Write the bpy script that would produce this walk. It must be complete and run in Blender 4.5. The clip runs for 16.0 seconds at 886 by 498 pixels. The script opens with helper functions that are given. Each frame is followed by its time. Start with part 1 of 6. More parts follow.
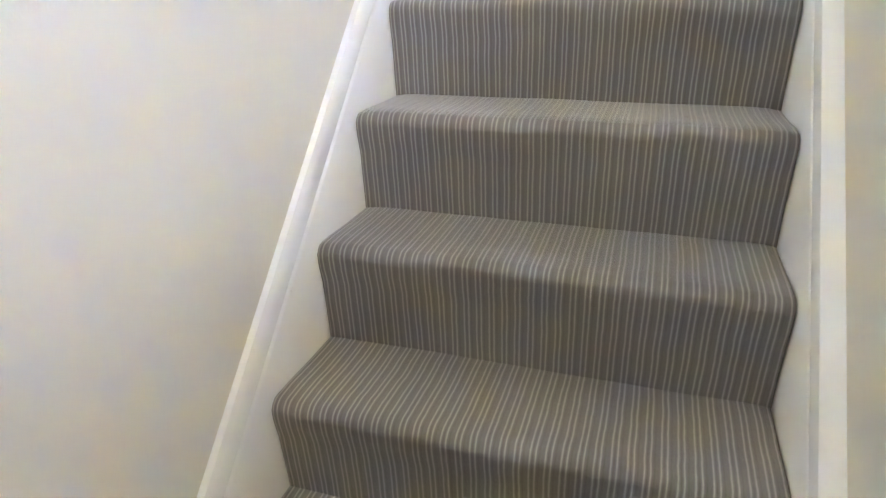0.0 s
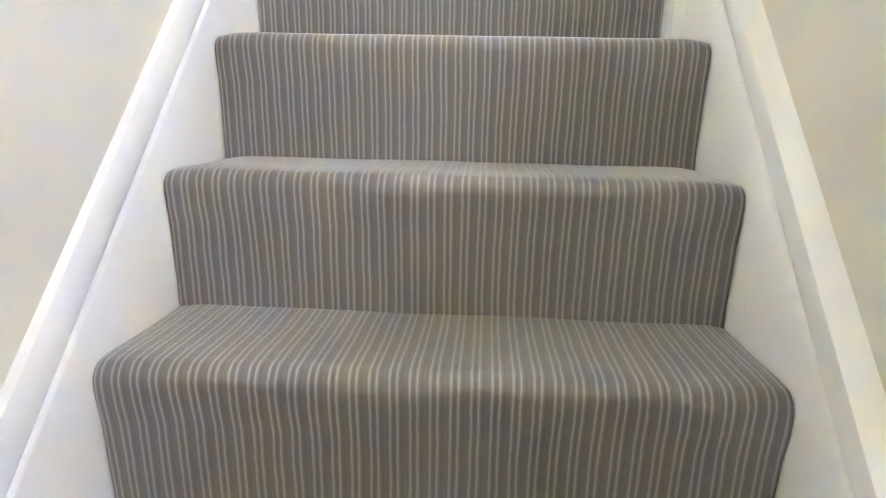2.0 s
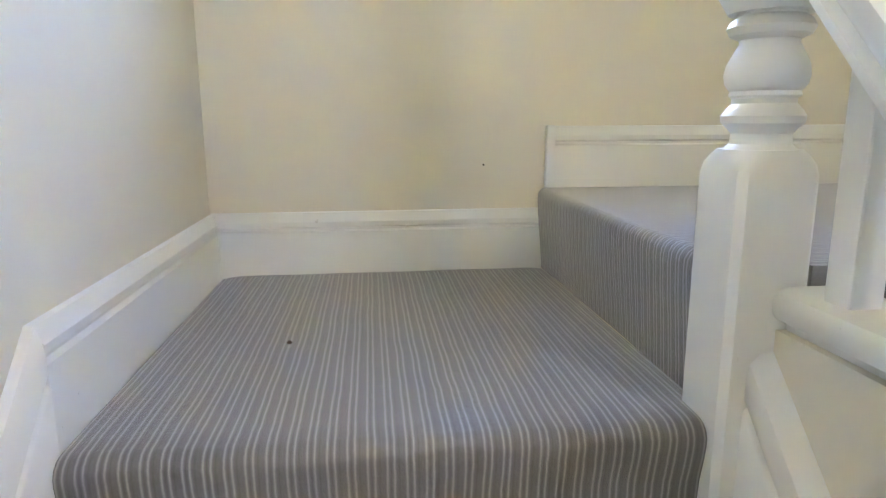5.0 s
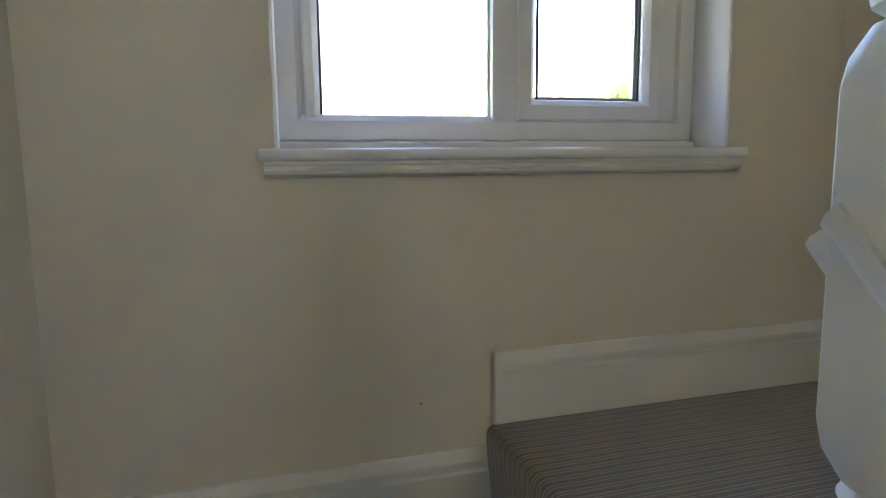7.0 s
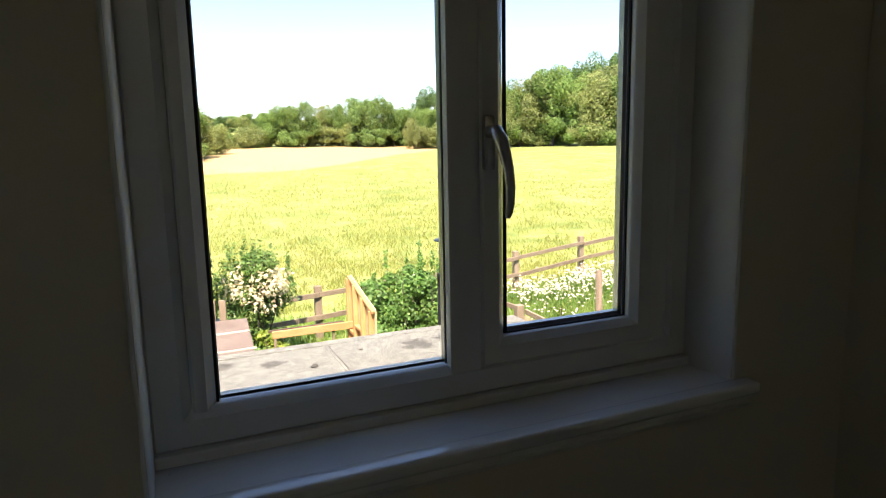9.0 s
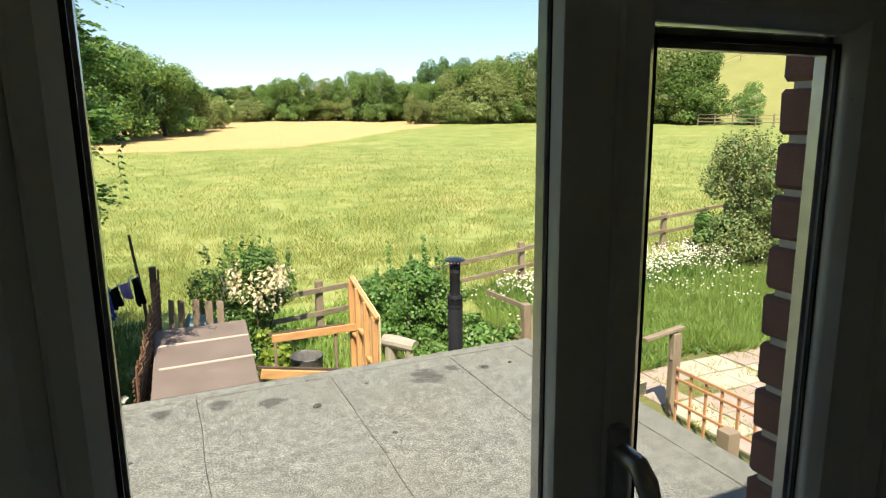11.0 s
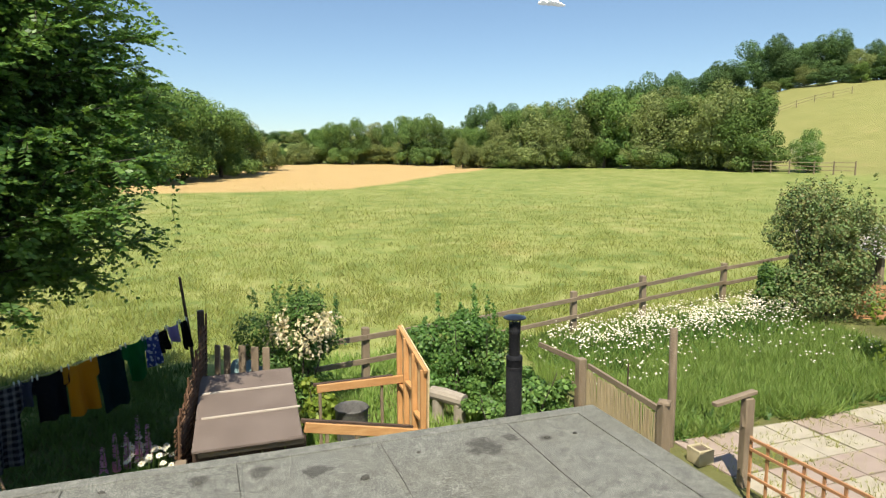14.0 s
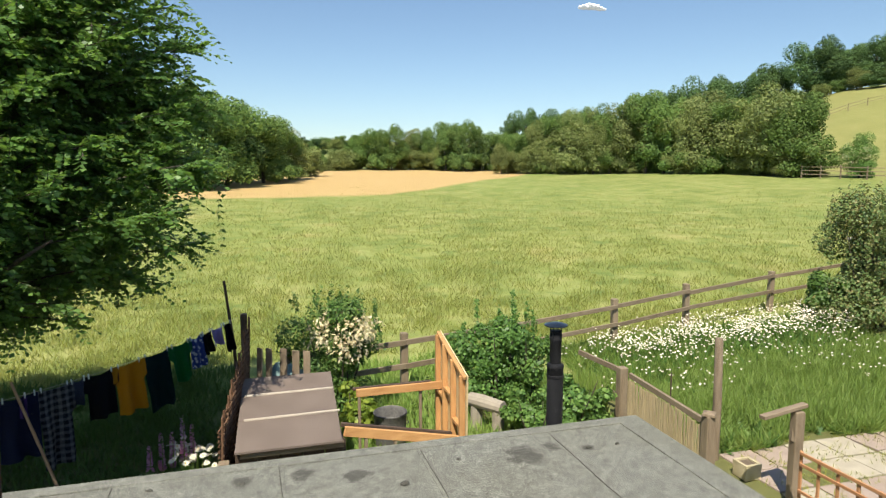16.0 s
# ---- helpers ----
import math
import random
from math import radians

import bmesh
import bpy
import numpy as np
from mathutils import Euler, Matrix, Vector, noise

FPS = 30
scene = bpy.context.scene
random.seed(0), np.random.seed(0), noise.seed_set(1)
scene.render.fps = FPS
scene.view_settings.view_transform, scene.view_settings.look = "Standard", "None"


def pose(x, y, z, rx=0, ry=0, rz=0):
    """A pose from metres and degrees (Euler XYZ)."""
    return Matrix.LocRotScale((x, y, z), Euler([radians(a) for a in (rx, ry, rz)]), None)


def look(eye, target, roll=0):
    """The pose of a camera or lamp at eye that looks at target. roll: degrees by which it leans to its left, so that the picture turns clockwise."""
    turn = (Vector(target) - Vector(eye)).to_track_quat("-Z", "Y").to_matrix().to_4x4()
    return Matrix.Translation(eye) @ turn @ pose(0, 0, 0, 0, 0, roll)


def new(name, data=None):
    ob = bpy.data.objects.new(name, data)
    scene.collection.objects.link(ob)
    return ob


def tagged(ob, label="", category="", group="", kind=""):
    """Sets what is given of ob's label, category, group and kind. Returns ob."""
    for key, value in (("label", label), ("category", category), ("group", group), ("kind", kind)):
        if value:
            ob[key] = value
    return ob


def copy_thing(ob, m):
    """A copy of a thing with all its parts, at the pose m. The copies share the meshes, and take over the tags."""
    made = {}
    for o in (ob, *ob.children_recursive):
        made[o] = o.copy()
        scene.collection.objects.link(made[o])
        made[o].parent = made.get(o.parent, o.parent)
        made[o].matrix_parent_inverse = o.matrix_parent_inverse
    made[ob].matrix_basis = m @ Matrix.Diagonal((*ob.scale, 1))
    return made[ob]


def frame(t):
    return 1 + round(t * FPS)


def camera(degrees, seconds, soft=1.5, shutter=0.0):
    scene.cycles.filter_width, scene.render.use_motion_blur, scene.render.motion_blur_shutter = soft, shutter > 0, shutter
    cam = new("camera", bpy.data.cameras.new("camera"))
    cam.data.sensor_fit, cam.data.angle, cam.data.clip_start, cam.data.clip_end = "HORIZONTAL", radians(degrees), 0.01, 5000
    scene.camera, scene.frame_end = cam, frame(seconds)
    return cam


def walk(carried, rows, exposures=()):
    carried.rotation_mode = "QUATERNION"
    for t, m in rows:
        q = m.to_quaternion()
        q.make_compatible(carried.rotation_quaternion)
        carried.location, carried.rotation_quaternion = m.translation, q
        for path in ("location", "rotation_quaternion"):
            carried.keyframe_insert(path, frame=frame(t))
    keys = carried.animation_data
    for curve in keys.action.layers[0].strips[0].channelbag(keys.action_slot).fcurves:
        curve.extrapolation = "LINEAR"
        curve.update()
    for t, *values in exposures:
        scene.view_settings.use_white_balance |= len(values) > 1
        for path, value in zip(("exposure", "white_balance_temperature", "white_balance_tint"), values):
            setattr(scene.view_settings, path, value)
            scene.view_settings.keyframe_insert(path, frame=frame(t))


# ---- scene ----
cam = camera(69.99, 16.0, 1.2)
PATH = [
    (0.0, pose(0.563, -1.943, -0.568, 66.66, 1.04, 18.04)),
    (0.2, pose(0.538, -1.887, -0.560, 67.53, 0.59, 13.21)),
    (0.5, pose(0.503, -1.813, -0.538, 68.10, -0.37, 7.90)),
    (1.0, pose(0.478, -1.650, -0.517, 72.01, -1.04, 5.32)),
    (1.5, pose(0.467, -1.409, -0.416, 75.67, -0.73, 4.94)),
    (2.0, pose(0.451, -1.255, -0.309, 76.95, -1.15, 3.89)),
    (2.5, pose(0.398, -1.158, -0.192, 77.71, -1.13, 1.23)),
    (3.0, pose(0.385, -1.050, -0.075, 78.25, -0.49, -0.99)),
    (3.5, pose(0.412, -0.936, 0.040, 77.82, 0.24, -1.87)),
    (4.0, pose(0.378, -0.843, 0.173, 78.44, -0.24, -3.35)),
    (4.7, pose(0.364, -0.712, 0.334, 78.14, -0.04, -5.86)),
    (6.8, pose(0.369, -0.415, 0.657, 83.22, 1.33, -14.17)),
    (7.0, pose(0.337, -0.318, 0.747, 82.17, 0.60, -16.64)),
    (7.5, pose(0.322, -0.202, 0.909, 82.61, -0.58, -18.35)),
    (8.0, pose(0.311, -0.073, 1.019, 83.02, 0.07, -20.87)),
    (8.5, pose(0.359, -0.031, 1.132, 81.71, 1.06, -22.81)),
    (9.0, pose(0.426, 0.073, 1.198, 81.16, 1.11, -23.97)),
    (9.2, pose(0.449, 0.104, 1.236, 81.22, 0.97, -23.83)),
    (11.3, pose(0.543, 0.600, 1.549, 78.67, 0.67, -23.87)),
    (11.5, pose(0.558, 0.647, 1.548, 79.29, 0.49, -22.64)),
    (11.7, pose(0.563, 0.693, 1.556, 79.76, 0.17, -21.03)),
    (12.0, pose(0.553, 0.757, 1.568, 80.08, -0.19, -20.22)),
    (12.5, pose(0.531, 0.842, 1.573, 81.47, 0.61, -21.64)),
    (13.0, pose(0.542, 0.859, 1.580, 81.53, 0.57, -24.17)),
    (13.5, pose(0.558, 0.893, 1.577, 81.91, 0.37, -21.98)),
    (14.0, pose(0.554, 0.896, 1.577, 82.72, 0.09, -19.71)),
    (14.5, pose(0.549, 0.895, 1.583, 82.77, -0.36, -17.73)),
    (15.0, pose(0.544, 0.907, 1.574, 82.91, -0.63, -16.03)),
    (15.5, pose(0.539, 0.906, 1.575, 83.19, -0.27, -15.45)),
    (16.0, pose(0.535, 0.909, 1.580, 83.24, 0.15, -16.26)),
]
EXPOSURES = [(0.0, 7.95, 6700, 22), (2.0, 7.8, 7000, 22), (3.5, 7.4, 7200, 22), (4.7, 7.05, 6900, 23), (6.8, 5.55, 6800, 24), (7.0, 5.25, 6800, 24), (7.5, 4.65, 6700, 24), (8.0, 3.6, 6900, 24), (8.5, 2.4, 7000, 20),
             (9.0, 2.05, 7000, 18), (9.2, 1.75, 7000, 12), (11.3, 1.3, 6900, 7), (11.7, 1.15, 6900, 7), (12.0, 0.92, 6750, 6), (16.0, 0.84, 6700, 6)]
walk(cam, PATH, EXPOSURES)

# ---- daylight ----
SUN_EL, SUN_AZ = radians(57), radians(209)   # azimuth clockwise from +y, where the sun stands
world = bpy.data.worlds.new("sky")
scene.world = world
world.use_nodes = True
wn = world.node_tree.nodes
sky = wn.new("ShaderNodeTexSky")
sky.sky_type, sky.sun_disc = "NISHITA", False
sky.sun_elevation, sky.sun_rotation = SUN_EL, SUN_AZ
sky.air_density, sky.dust_density, sky.ozone_density = 1.0, 0.5, 3.5
world.node_tree.links.new(sky.outputs[0], wn["Background"].inputs[0])
wn["Background"].inputs[1].default_value = 0.105
sun = new("sun", bpy.data.lights.new("sun", "SUN"))
sun.data.energy, sun.data.angle, sun.data.color = 5.0, radians(0.53), (1.0, 0.93, 0.82)
toward = Vector((math.sin(SUN_AZ) * math.cos(SUN_EL), math.cos(SUN_AZ) * math.cos(SUN_EL), math.sin(SUN_EL)))
sun.matrix_world = look(toward * 60, (0, 0, 0))


# fill lamp added behind the walk, in an invented opening of the right wall
gallery = new("gallery_window_daylight", bpy.data.lights.new("gallery_window_daylight", "AREA"))
gallery.data.shape, gallery.data.size, gallery.data.size_y = "RECTANGLE", 0.7, 0.85
gallery.data.energy, gallery.data.color = 0.15, (1.0, 0.96, 0.90)
gallery.matrix_world = look((1.66, -2.25, 1.575), (0.0, -2.0, 0.2))

# ---- materials ----
def rgb(c):
    return (*c, 1.0)


class Mat:
    """Small builder for a node material."""

    def __init__(self, name, rough=0.6, metal=0.0, spec=0.5):
        self.m = bpy.data.materials.new(name)
        self.m.use_nodes = True
        self.t = self.m.node_tree
        self.b = self.t.nodes["Principled BSDF"]
        self.b.inputs["Roughness"].default_value = rough
        self.b.inputs["Metallic"].default_value = metal
        self.b.inputs["Specular IOR Level"].default_value = spec

    def node(self, kind, **inputs):
        n = self.t.nodes.new(kind)
        for k, v in inputs.items():
            key = k.replace("_", " ")
            if isinstance(v, bpy.types.NodeSocket):
                self.t.links.new(v, n.inputs[key])
            else:
                n.inputs[key].default_value = v
        return n

    def link(self, a, b):
        self.t.links.new(a, b)

    def coords(self, world_space=False):
        if world_space:
            return self.node("ShaderNodeNewGeometry").outputs["Position"]
        return self.node("ShaderNodeTexCoord").outputs["Object"]

    def noise(self, vec, scale, detail=4, rough=0.55):
        n = self.node("ShaderNodeTexNoise", Vector=vec, Scale=scale, Detail=detail, Roughness=rough)
        return n.outputs["Fac"]

    def stretch(self, vec, sx, sy, sz):
        n = self.node("ShaderNodeMapping", Vector=vec)
        n.inputs["Scale"].default_value = (sx, sy, sz)
        return n.outputs[0]

    def ramp(self, fac, stops):
        n = self.t.nodes.new("ShaderNodeValToRGB")
        e = n.color_ramp.elements
        while len(e) < len(stops):
            e.new(0.5)
        for el, (p, c) in zip(e, stops):
            el.position = p
            el.color = rgb(c) if len(c) == 3 else c
        self.link(fac, n.inputs[0])
        return n.outputs[0]

    def mix(self, fac, a, b, blend="MIX"):
        n = self.t.nodes.new("ShaderNodeMixRGB")
        n.blend_type = blend
        for s, v in zip(n.inputs, (fac, a, b)):
            if isinstance(v, bpy.types.NodeSocket):
                self.link(v, s)
            else:
                s.default_value = v if isinstance(v, float) else rgb(v)
        return n.outputs[0]

    def calc(self, op, a, b=0.0, c=0.0):
        n = self.t.nodes.new("ShaderNodeMath")
        n.operation = op
        for s, v in zip(n.inputs, (a, b, c)):
            if isinstance(v, bpy.types.NodeSocket):
                self.link(v, s)
            else:
                s.default_value = v
        return n.outputs[0]

    def axis(self, vec, which):
        return self.node("ShaderNodeSeparateXYZ", Vector=vec).outputs[which]

    def colour(self, socket):
        self.link(socket, self.b.inputs["Base Color"])
        return self

    def bump(self, height, strength=0.3, distance=0.005):
        n = self.node("ShaderNodeBump", Height=height, Strength=strength, Distance=distance)
        self.link(n.outputs[0], self.b.inputs["Normal"])
        return self


def speckled(name, c0, c1, scale, rough=0.7, bump=0.2, dist=0.003, fine=6.0, world_space=False, metal=0.0, spec=0.4):
    """Two-scale mottled surface between two colours."""
    m = Mat(name, rough, metal, spec)
    v = m.coords(world_space)
    big, small = m.noise(v, scale, 5), m.noise(v, scale * fine, 3, 0.7)
    f = m.calc("MULTIPLY_ADD", small, 0.45, m.calc("MULTIPLY", big, 0.6))
    m.colour(m.ramp(f, [(0.32, c0), (0.7, c1)]))
    m.bump(small, bump, dist)
    return m.m


def wood(name, c0, c1, along="x", scale=3.0, rough=0.65, bump=0.35):
    """Grain drawn out along one axis, with a different cast on each board."""
    m = Mat(name, rough, 0.0, 0.3)
    v = m.coords()
    rnd = m.node("ShaderNodeObjectInfo").outputs["Random"]
    off = m.node("ShaderNodeVectorMath", Vector=v)
    off.operation = "ADD"
    comb = m.node("ShaderNodeCombineXYZ", X=m.calc("MULTIPLY", rnd, 17.0), Y=m.calc("MULTIPLY", rnd, 9.0))
    m.link(comb.outputs[0], off.inputs[1])
    s = {"x": (1, 9, 9), "y": (9, 1, 9), "z": (9, 9, 1)}[along]
    g = m.noise(m.stretch(off.outputs[0], *s), scale, 6, 0.65)
    stain = m.noise(off.outputs[0], 2.2, 3)
    f = m.calc("ADD", m.calc("MULTIPLY", g, 0.75), m.calc("MULTIPLY", stain, 0.3))
    c = m.ramp(f, [(0.3, c0), (0.72, c1)])
    c = m.mix(m.calc("MULTIPLY", rnd, 0.25), c, tuple(0.6 * a for a in c0))
    m.colour(c)
    m.bump(g, bump, 0.002)
    return m.m


def carpet(name, across, shade=1.0):
    """Flat-woven wool: pairs of pale lines on taupe, running at right angles to the axis given."""
    m = Mat(name, 0.62, 0.0, 0.6)
    p = m.coords(True)
    wob = m.calc("MULTIPLY", m.calc("SUBTRACT", m.noise(p, 9.0, 3), 0.5), 0.006)
    x = m.calc("ADD", m.axis(p, across), wob)
    u = m.calc("FRACT", m.calc("DIVIDE", m.calc("ADD", x, 10.0), 0.0232))

    def line(centre, half):
        return m.calc("SUBTRACT", 1.0, m.calc("SMOOTH_MIN", 1.0, m.calc("DIVIDE", m.calc("ABSOLUTE", m.calc("SUBTRACT", u, centre)), half), 0.25))

    a, b = line(0.20, 0.105), line(0.57, 0.105)
    pale = m.calc("MAXIMUM", a, b)
    dark = m.calc("MAXIMUM", line(0.80, 0.10), line(0.38, 0.06))
    rib = m.noise(m.stretch(p, 620 if across == "X" else 90, 620 if across == "Y" else 90, 90), 1.0, 2, 0.6)
    weave = m.noise(m.stretch(p, 130, 130, 130), 2.4, 3, 0.7)
    tone = m.noise(p, 3.5, 3)
    base = m.mix(tone, (0.147 * shade, 0.129 * shade, 0.112 * shade), (0.200 * shade, 0.178 * shade, 0.156 * shade))
    base = m.mix(m.calc("MULTIPLY", dark, 0.32), base, (0.085 * shade, 0.070 * shade, 0.058 * shade))
    c = m.mix(m.calc("MULTIPLY", pale, 0.55), base, (0.52 * shade, 0.475 * shade, 0.42 * shade))
    c = m.mix(0.40, c, m.mix(rib, (0.35, 0.35, 0.35), (1.0, 1.0, 1.0)), "MULTIPLY")
    c = m.mix(0.35, c, m.mix(weave, (0.4, 0.4, 0.4), (1.0, 1.0, 1.0)), "MULTIPLY")
    bright = m.node("ShaderNodeHueSaturation", Color=c, Value=1.30, Saturation=0.78)
    m.colour(bright.outputs[0])
    m.b.inputs["Sheen Weight"].default_value = 0.8
    m.b.inputs["Sheen Roughness"].default_value = 0.35
    m.bump(m.calc("ADD", m.calc("MULTIPLY", pale, 0.5), m.calc("ADD", rib, weave)), 0.35, 0.002)
    return m.m


def painted_wall(name, col, dirt):
    m = Mat(name, 0.82, 0.0, 0.3)
    p = m.coords(True)
    big, mid, fine = m.noise(p, 1.1, 4), m.noise(p, 7.0, 4), m.noise(p, 160.0, 3)
    c = m.mix(m.calc("MULTIPLY", big, 0.5), col, dirt)
    c = m.mix(m.ramp(mid, [(0.62, (0, 0, 0)), (0.8, (0.12, 0.12, 0.12))]), c, tuple(0.72 * a for a in col))
    m.colour(c)
    m.bump(m.calc("ADD", m.calc("MULTIPLY", fine, 0.5), mid), 0.16, 0.004)
    return m.m


def gloss_paint(name, col=(0.80, 0.79, 0.75), rough=0.32):
    m = Mat(name, rough, 0.0, 0.45)
    p = m.coords(True)
    brush, blot = m.noise(m.stretch(p, 30, 30, 8), 4.0, 3), m.noise(p, 5.0, 4)
    c = m.mix(m.calc("MULTIPLY", blot, 0.45), col, (col[0] * 0.86, col[1] * 0.83, col[2] * 0.76))
    chip = m.ramp(m.noise(p, 34.0, 4, 0.7), [(0.70, (0, 0, 0)), (0.76, (0.5, 0.5, 0.5))])
    m.colour(m.mix(chip, c, (0.50, 0.45, 0.37)))
    m.bump(m.calc("ADD", m.calc("MULTIPLY", brush, 0.4), blot), 0.07, 0.003)
    return m.m


def leaves(name, c0, c1, c2, glow=0.32, rough=0.5):
    """Leaf blades: each takes its own green; some light passes through."""
    m = Mat(name, rough, 0.0, 0.35)
    r = m.node("ShaderNodeNewGeometry").outputs["Random Per Island"]
    tree = m.node("ShaderNodeObjectInfo").outputs["Random"]
    c = m.ramp(r, [(0.0, c0), (0.55, c1), (1.0, c2)])
    c = m.mix(m.calc("MULTIPLY", tree, 0.45), c, (c1[0] * 1.22, c1[1] * 1.04, c1[2] * 0.95))
    tone = m.calc("MULTIPLY_ADD", m.calc("FRACT", m.calc("MULTIPLY", tree, 7.31)), 0.40, 0.84)
    c = m.node("ShaderNodeHueSaturation", Color=c, Value=tone).outputs[0]
    m.colour(c)
    tr = m.node("ShaderNodeBsdfTranslucent", Color=m.mix(0.5, c, (c2[0] * 1.3, c2[1] * 1.25, c2[2] * 0.6)))
    mx = m.t.nodes.new("ShaderNodeMixShader")
    mx.inputs[0].default_value = glow
    m.link(m.b.outputs[0], mx.inputs[1])
    m.link(tr.outputs[0], mx.inputs[2])
    m.link(mx.outputs[0], m.t.nodes["Material Output"].inputs[0])
    return m.m


M = {}
M["wall"] = painted_wall("cream_emulsion", (0.75, 0.69, 0.56), (0.71, 0.645, 0.51))
M["white_wall"] = painted_wall("white_emulsion", (0.79, 0.77, 0.72), (0.75, 0.73, 0.68))
M["paint"] = gloss_paint("white_gloss_paint")
M["sill_paint"] = gloss_paint("white_gloss_sill_paint", (0.84, 0.84, 0.83), 0.10)
M["sill_paint"].node_tree.nodes["Principled BSDF"].inputs["Specular IOR Level"].default_value = 0.8
M["upvc"] = gloss_paint("white_upvc", (0.82, 0.82, 0.81), 0.28)
M["carpet"] = carpet("striped_wool_carpet", "X")
M["carpet_side"] = carpet("striped_wool_carpet_turned", "Y")
M["brass"] = speckled("worn_brass", (0.55, 0.38, 0.12), (0.8, 0.62, 0.26), 30, 0.3, 0.1, 0.001, metal=1.0)
M["handle_metal"] = speckled("satin_grey_metal", (0.38, 0.38, 0.39), (0.55, 0.55, 0.56), 60, 0.35, 0.05, 0.0005, metal=0.8)
M["rubber"] = speckled("black_rubber_gasket", (0.012, 0.012, 0.013), (0.03, 0.03, 0.03), 40, 0.6, 0.05, 0.0005)
M["brick"] = speckled("dark_red_brick", (0.10, 0.052, 0.042), (0.19, 0.092, 0.07), 14, 0.85, 0.5, 0.004)
M["mortar"] = speckled("lime_mortar", (0.34, 0.31, 0.27), (0.46, 0.43, 0.38), 30, 0.9, 0.4, 0.003)
glass = Mat("window_glass", 0.0, 0.0, 0.5)
glass.b.inputs["Transmission Weight"].default_value = 1.0
glass.b.inputs["IOR"].default_value = 1.15
M["glass"] = glass.m
M["softwood"] = wood("new_orange_softwood", (0.42, 0.20, 0.075), (0.70, 0.40, 0.17), "z")
M["softwood_x"] = wood("new_orange_softwood_level", (0.42, 0.20, 0.075), (0.70, 0.40, 0.17), "x")
M["pale_board"] = wood("pale_sheathing_board", (0.58, 0.43, 0.23), (0.74, 0.59, 0.36), "y", 2.0)
M["grey_wood"] = wood("weathered_grey_wood", (0.15, 0.108, 0.07), (0.34, 0.265, 0.185), "z")
M["grey_wood_x"] = wood("weathered_grey_rail", (0.15, 0.108, 0.07), (0.34, 0.265, 0.185), "x")
M["dark_wood"] = wood("dark_stained_wood", (0.045, 0.03, 0.022), (0.13, 0.085, 0.06), "x")
M["tan_wood"] = wood("orange_stained_batten", (0.40, 0.19, 0.09), (0.60, 0.31, 0.15), "x")
M["bark"] = wood("tree_bark", (0.05, 0.04, 0.03), (0.16, 0.13, 0.10), "z", 5.0, 0.9, 0.8)
M["hurdle"] = wood("woven_hazel", (0.07, 0.035, 0.02), (0.22, 0.12, 0.065), "y", 6.0, 0.85, 0.7)
M["reed"] = wood("dry_reed", (0.30, 0.23, 0.13), (0.52, 0.42, 0.26), "z", 8.0, 0.85)
M["shed_felt"] = speckled("brown_roofing_felt", (0.13, 0.098, 0.08), (0.20, 0.155, 0.13), 2.5, 0.85, 0.3, 0.003, 40)
M["batten"] = wood("pale_roof_batten", (0.42, 0.36, 0.29), (0.60, 0.53, 0.44), "x")
M["flue"] = speckled("black_enamel_flue", (0.010, 0.010, 0.012), (0.022, 0.022, 0.024), 9, 0.5, 0.06, 0.001, spec=0.15)
# blue sheen on the dark rain cap is put into the base colour
M["cap_metal"] = speckled("blue_sheen_cap_metal", (0.03, 0.04, 0.06), (0.06, 0.08, 0.11), 12, 0.28, 0.05, 0.001, metal=0.7)
M["galv"] = speckled("sooty_galvanised_steel", (0.05, 0.048, 0.046), (0.24, 0.23, 0.22), 5, 0.55, 0.15, 0.002, metal=0.3)
M["stone"] = speckled("pale_yellow_stone", (0.36, 0.30, 0.18), (0.58, 0.50, 0.32), 9, 0.9, 0.5, 0.006)
M["log"] = wood("bleached_log", (0.26, 0.22, 0.175), (0.48, 0.42, 0.34), "x", 3.0, 0.9, 0.7)
M["slab"] = speckled("weathered_paving_slab", (0.28, 0.24, 0.18), (0.52, 0.46, 0.35), 4, 0.9, 0.4, 0.004, 10)
M["slab_pink"] = speckled("pinkish_paving_slab", (0.27, 0.205, 0.165), (0.42, 0.33, 0.27), 4, 0.9, 0.4, 0.004, 10)
M["soil"] = speckled("dry_soil", (0.09, 0.065, 0.045), (0.19, 0.145, 0.10), 3, 0.95, 0.6, 0.01)
M["damp"] = speckled("damp_felt", (0.045, 0.043, 0.036), (0.11, 0.105, 0.09), 14, 0.9, 0.5, 0.004, 10)
vapour = Mat("self_lit_cloud_vapour", 1.0, 0.0, 0.0)
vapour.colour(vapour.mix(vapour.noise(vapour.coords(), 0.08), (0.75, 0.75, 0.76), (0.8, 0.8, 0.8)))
# weak emission stands in for sunlight on the cloud's dark underside
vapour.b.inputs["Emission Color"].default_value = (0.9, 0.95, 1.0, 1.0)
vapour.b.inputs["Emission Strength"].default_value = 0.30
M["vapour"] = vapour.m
M["tin"] = speckled("bleached_tin_roof", (0.26, 0.23, 0.20), (0.44, 0.40, 0.36), 2, 0.6, 0.2, 0.004)
M["daisy"] = leaves("daisy_petals", (0.58, 0.57, 0.47), (0.70, 0.69, 0.60), (0.78, 0.77, 0.68), 0.2, 0.7)
M["daisy_eye"] = speckled("daisy_yellow_eye", (0.55, 0.36, 0.03), (0.72, 0.52, 0.06), 50, 0.8)
M["cream_petal"] = leaves("cream_rose_petals", (0.66, 0.55, 0.30), (0.76, 0.69, 0.46), (0.80, 0.76, 0.60), 0.2, 0.6)
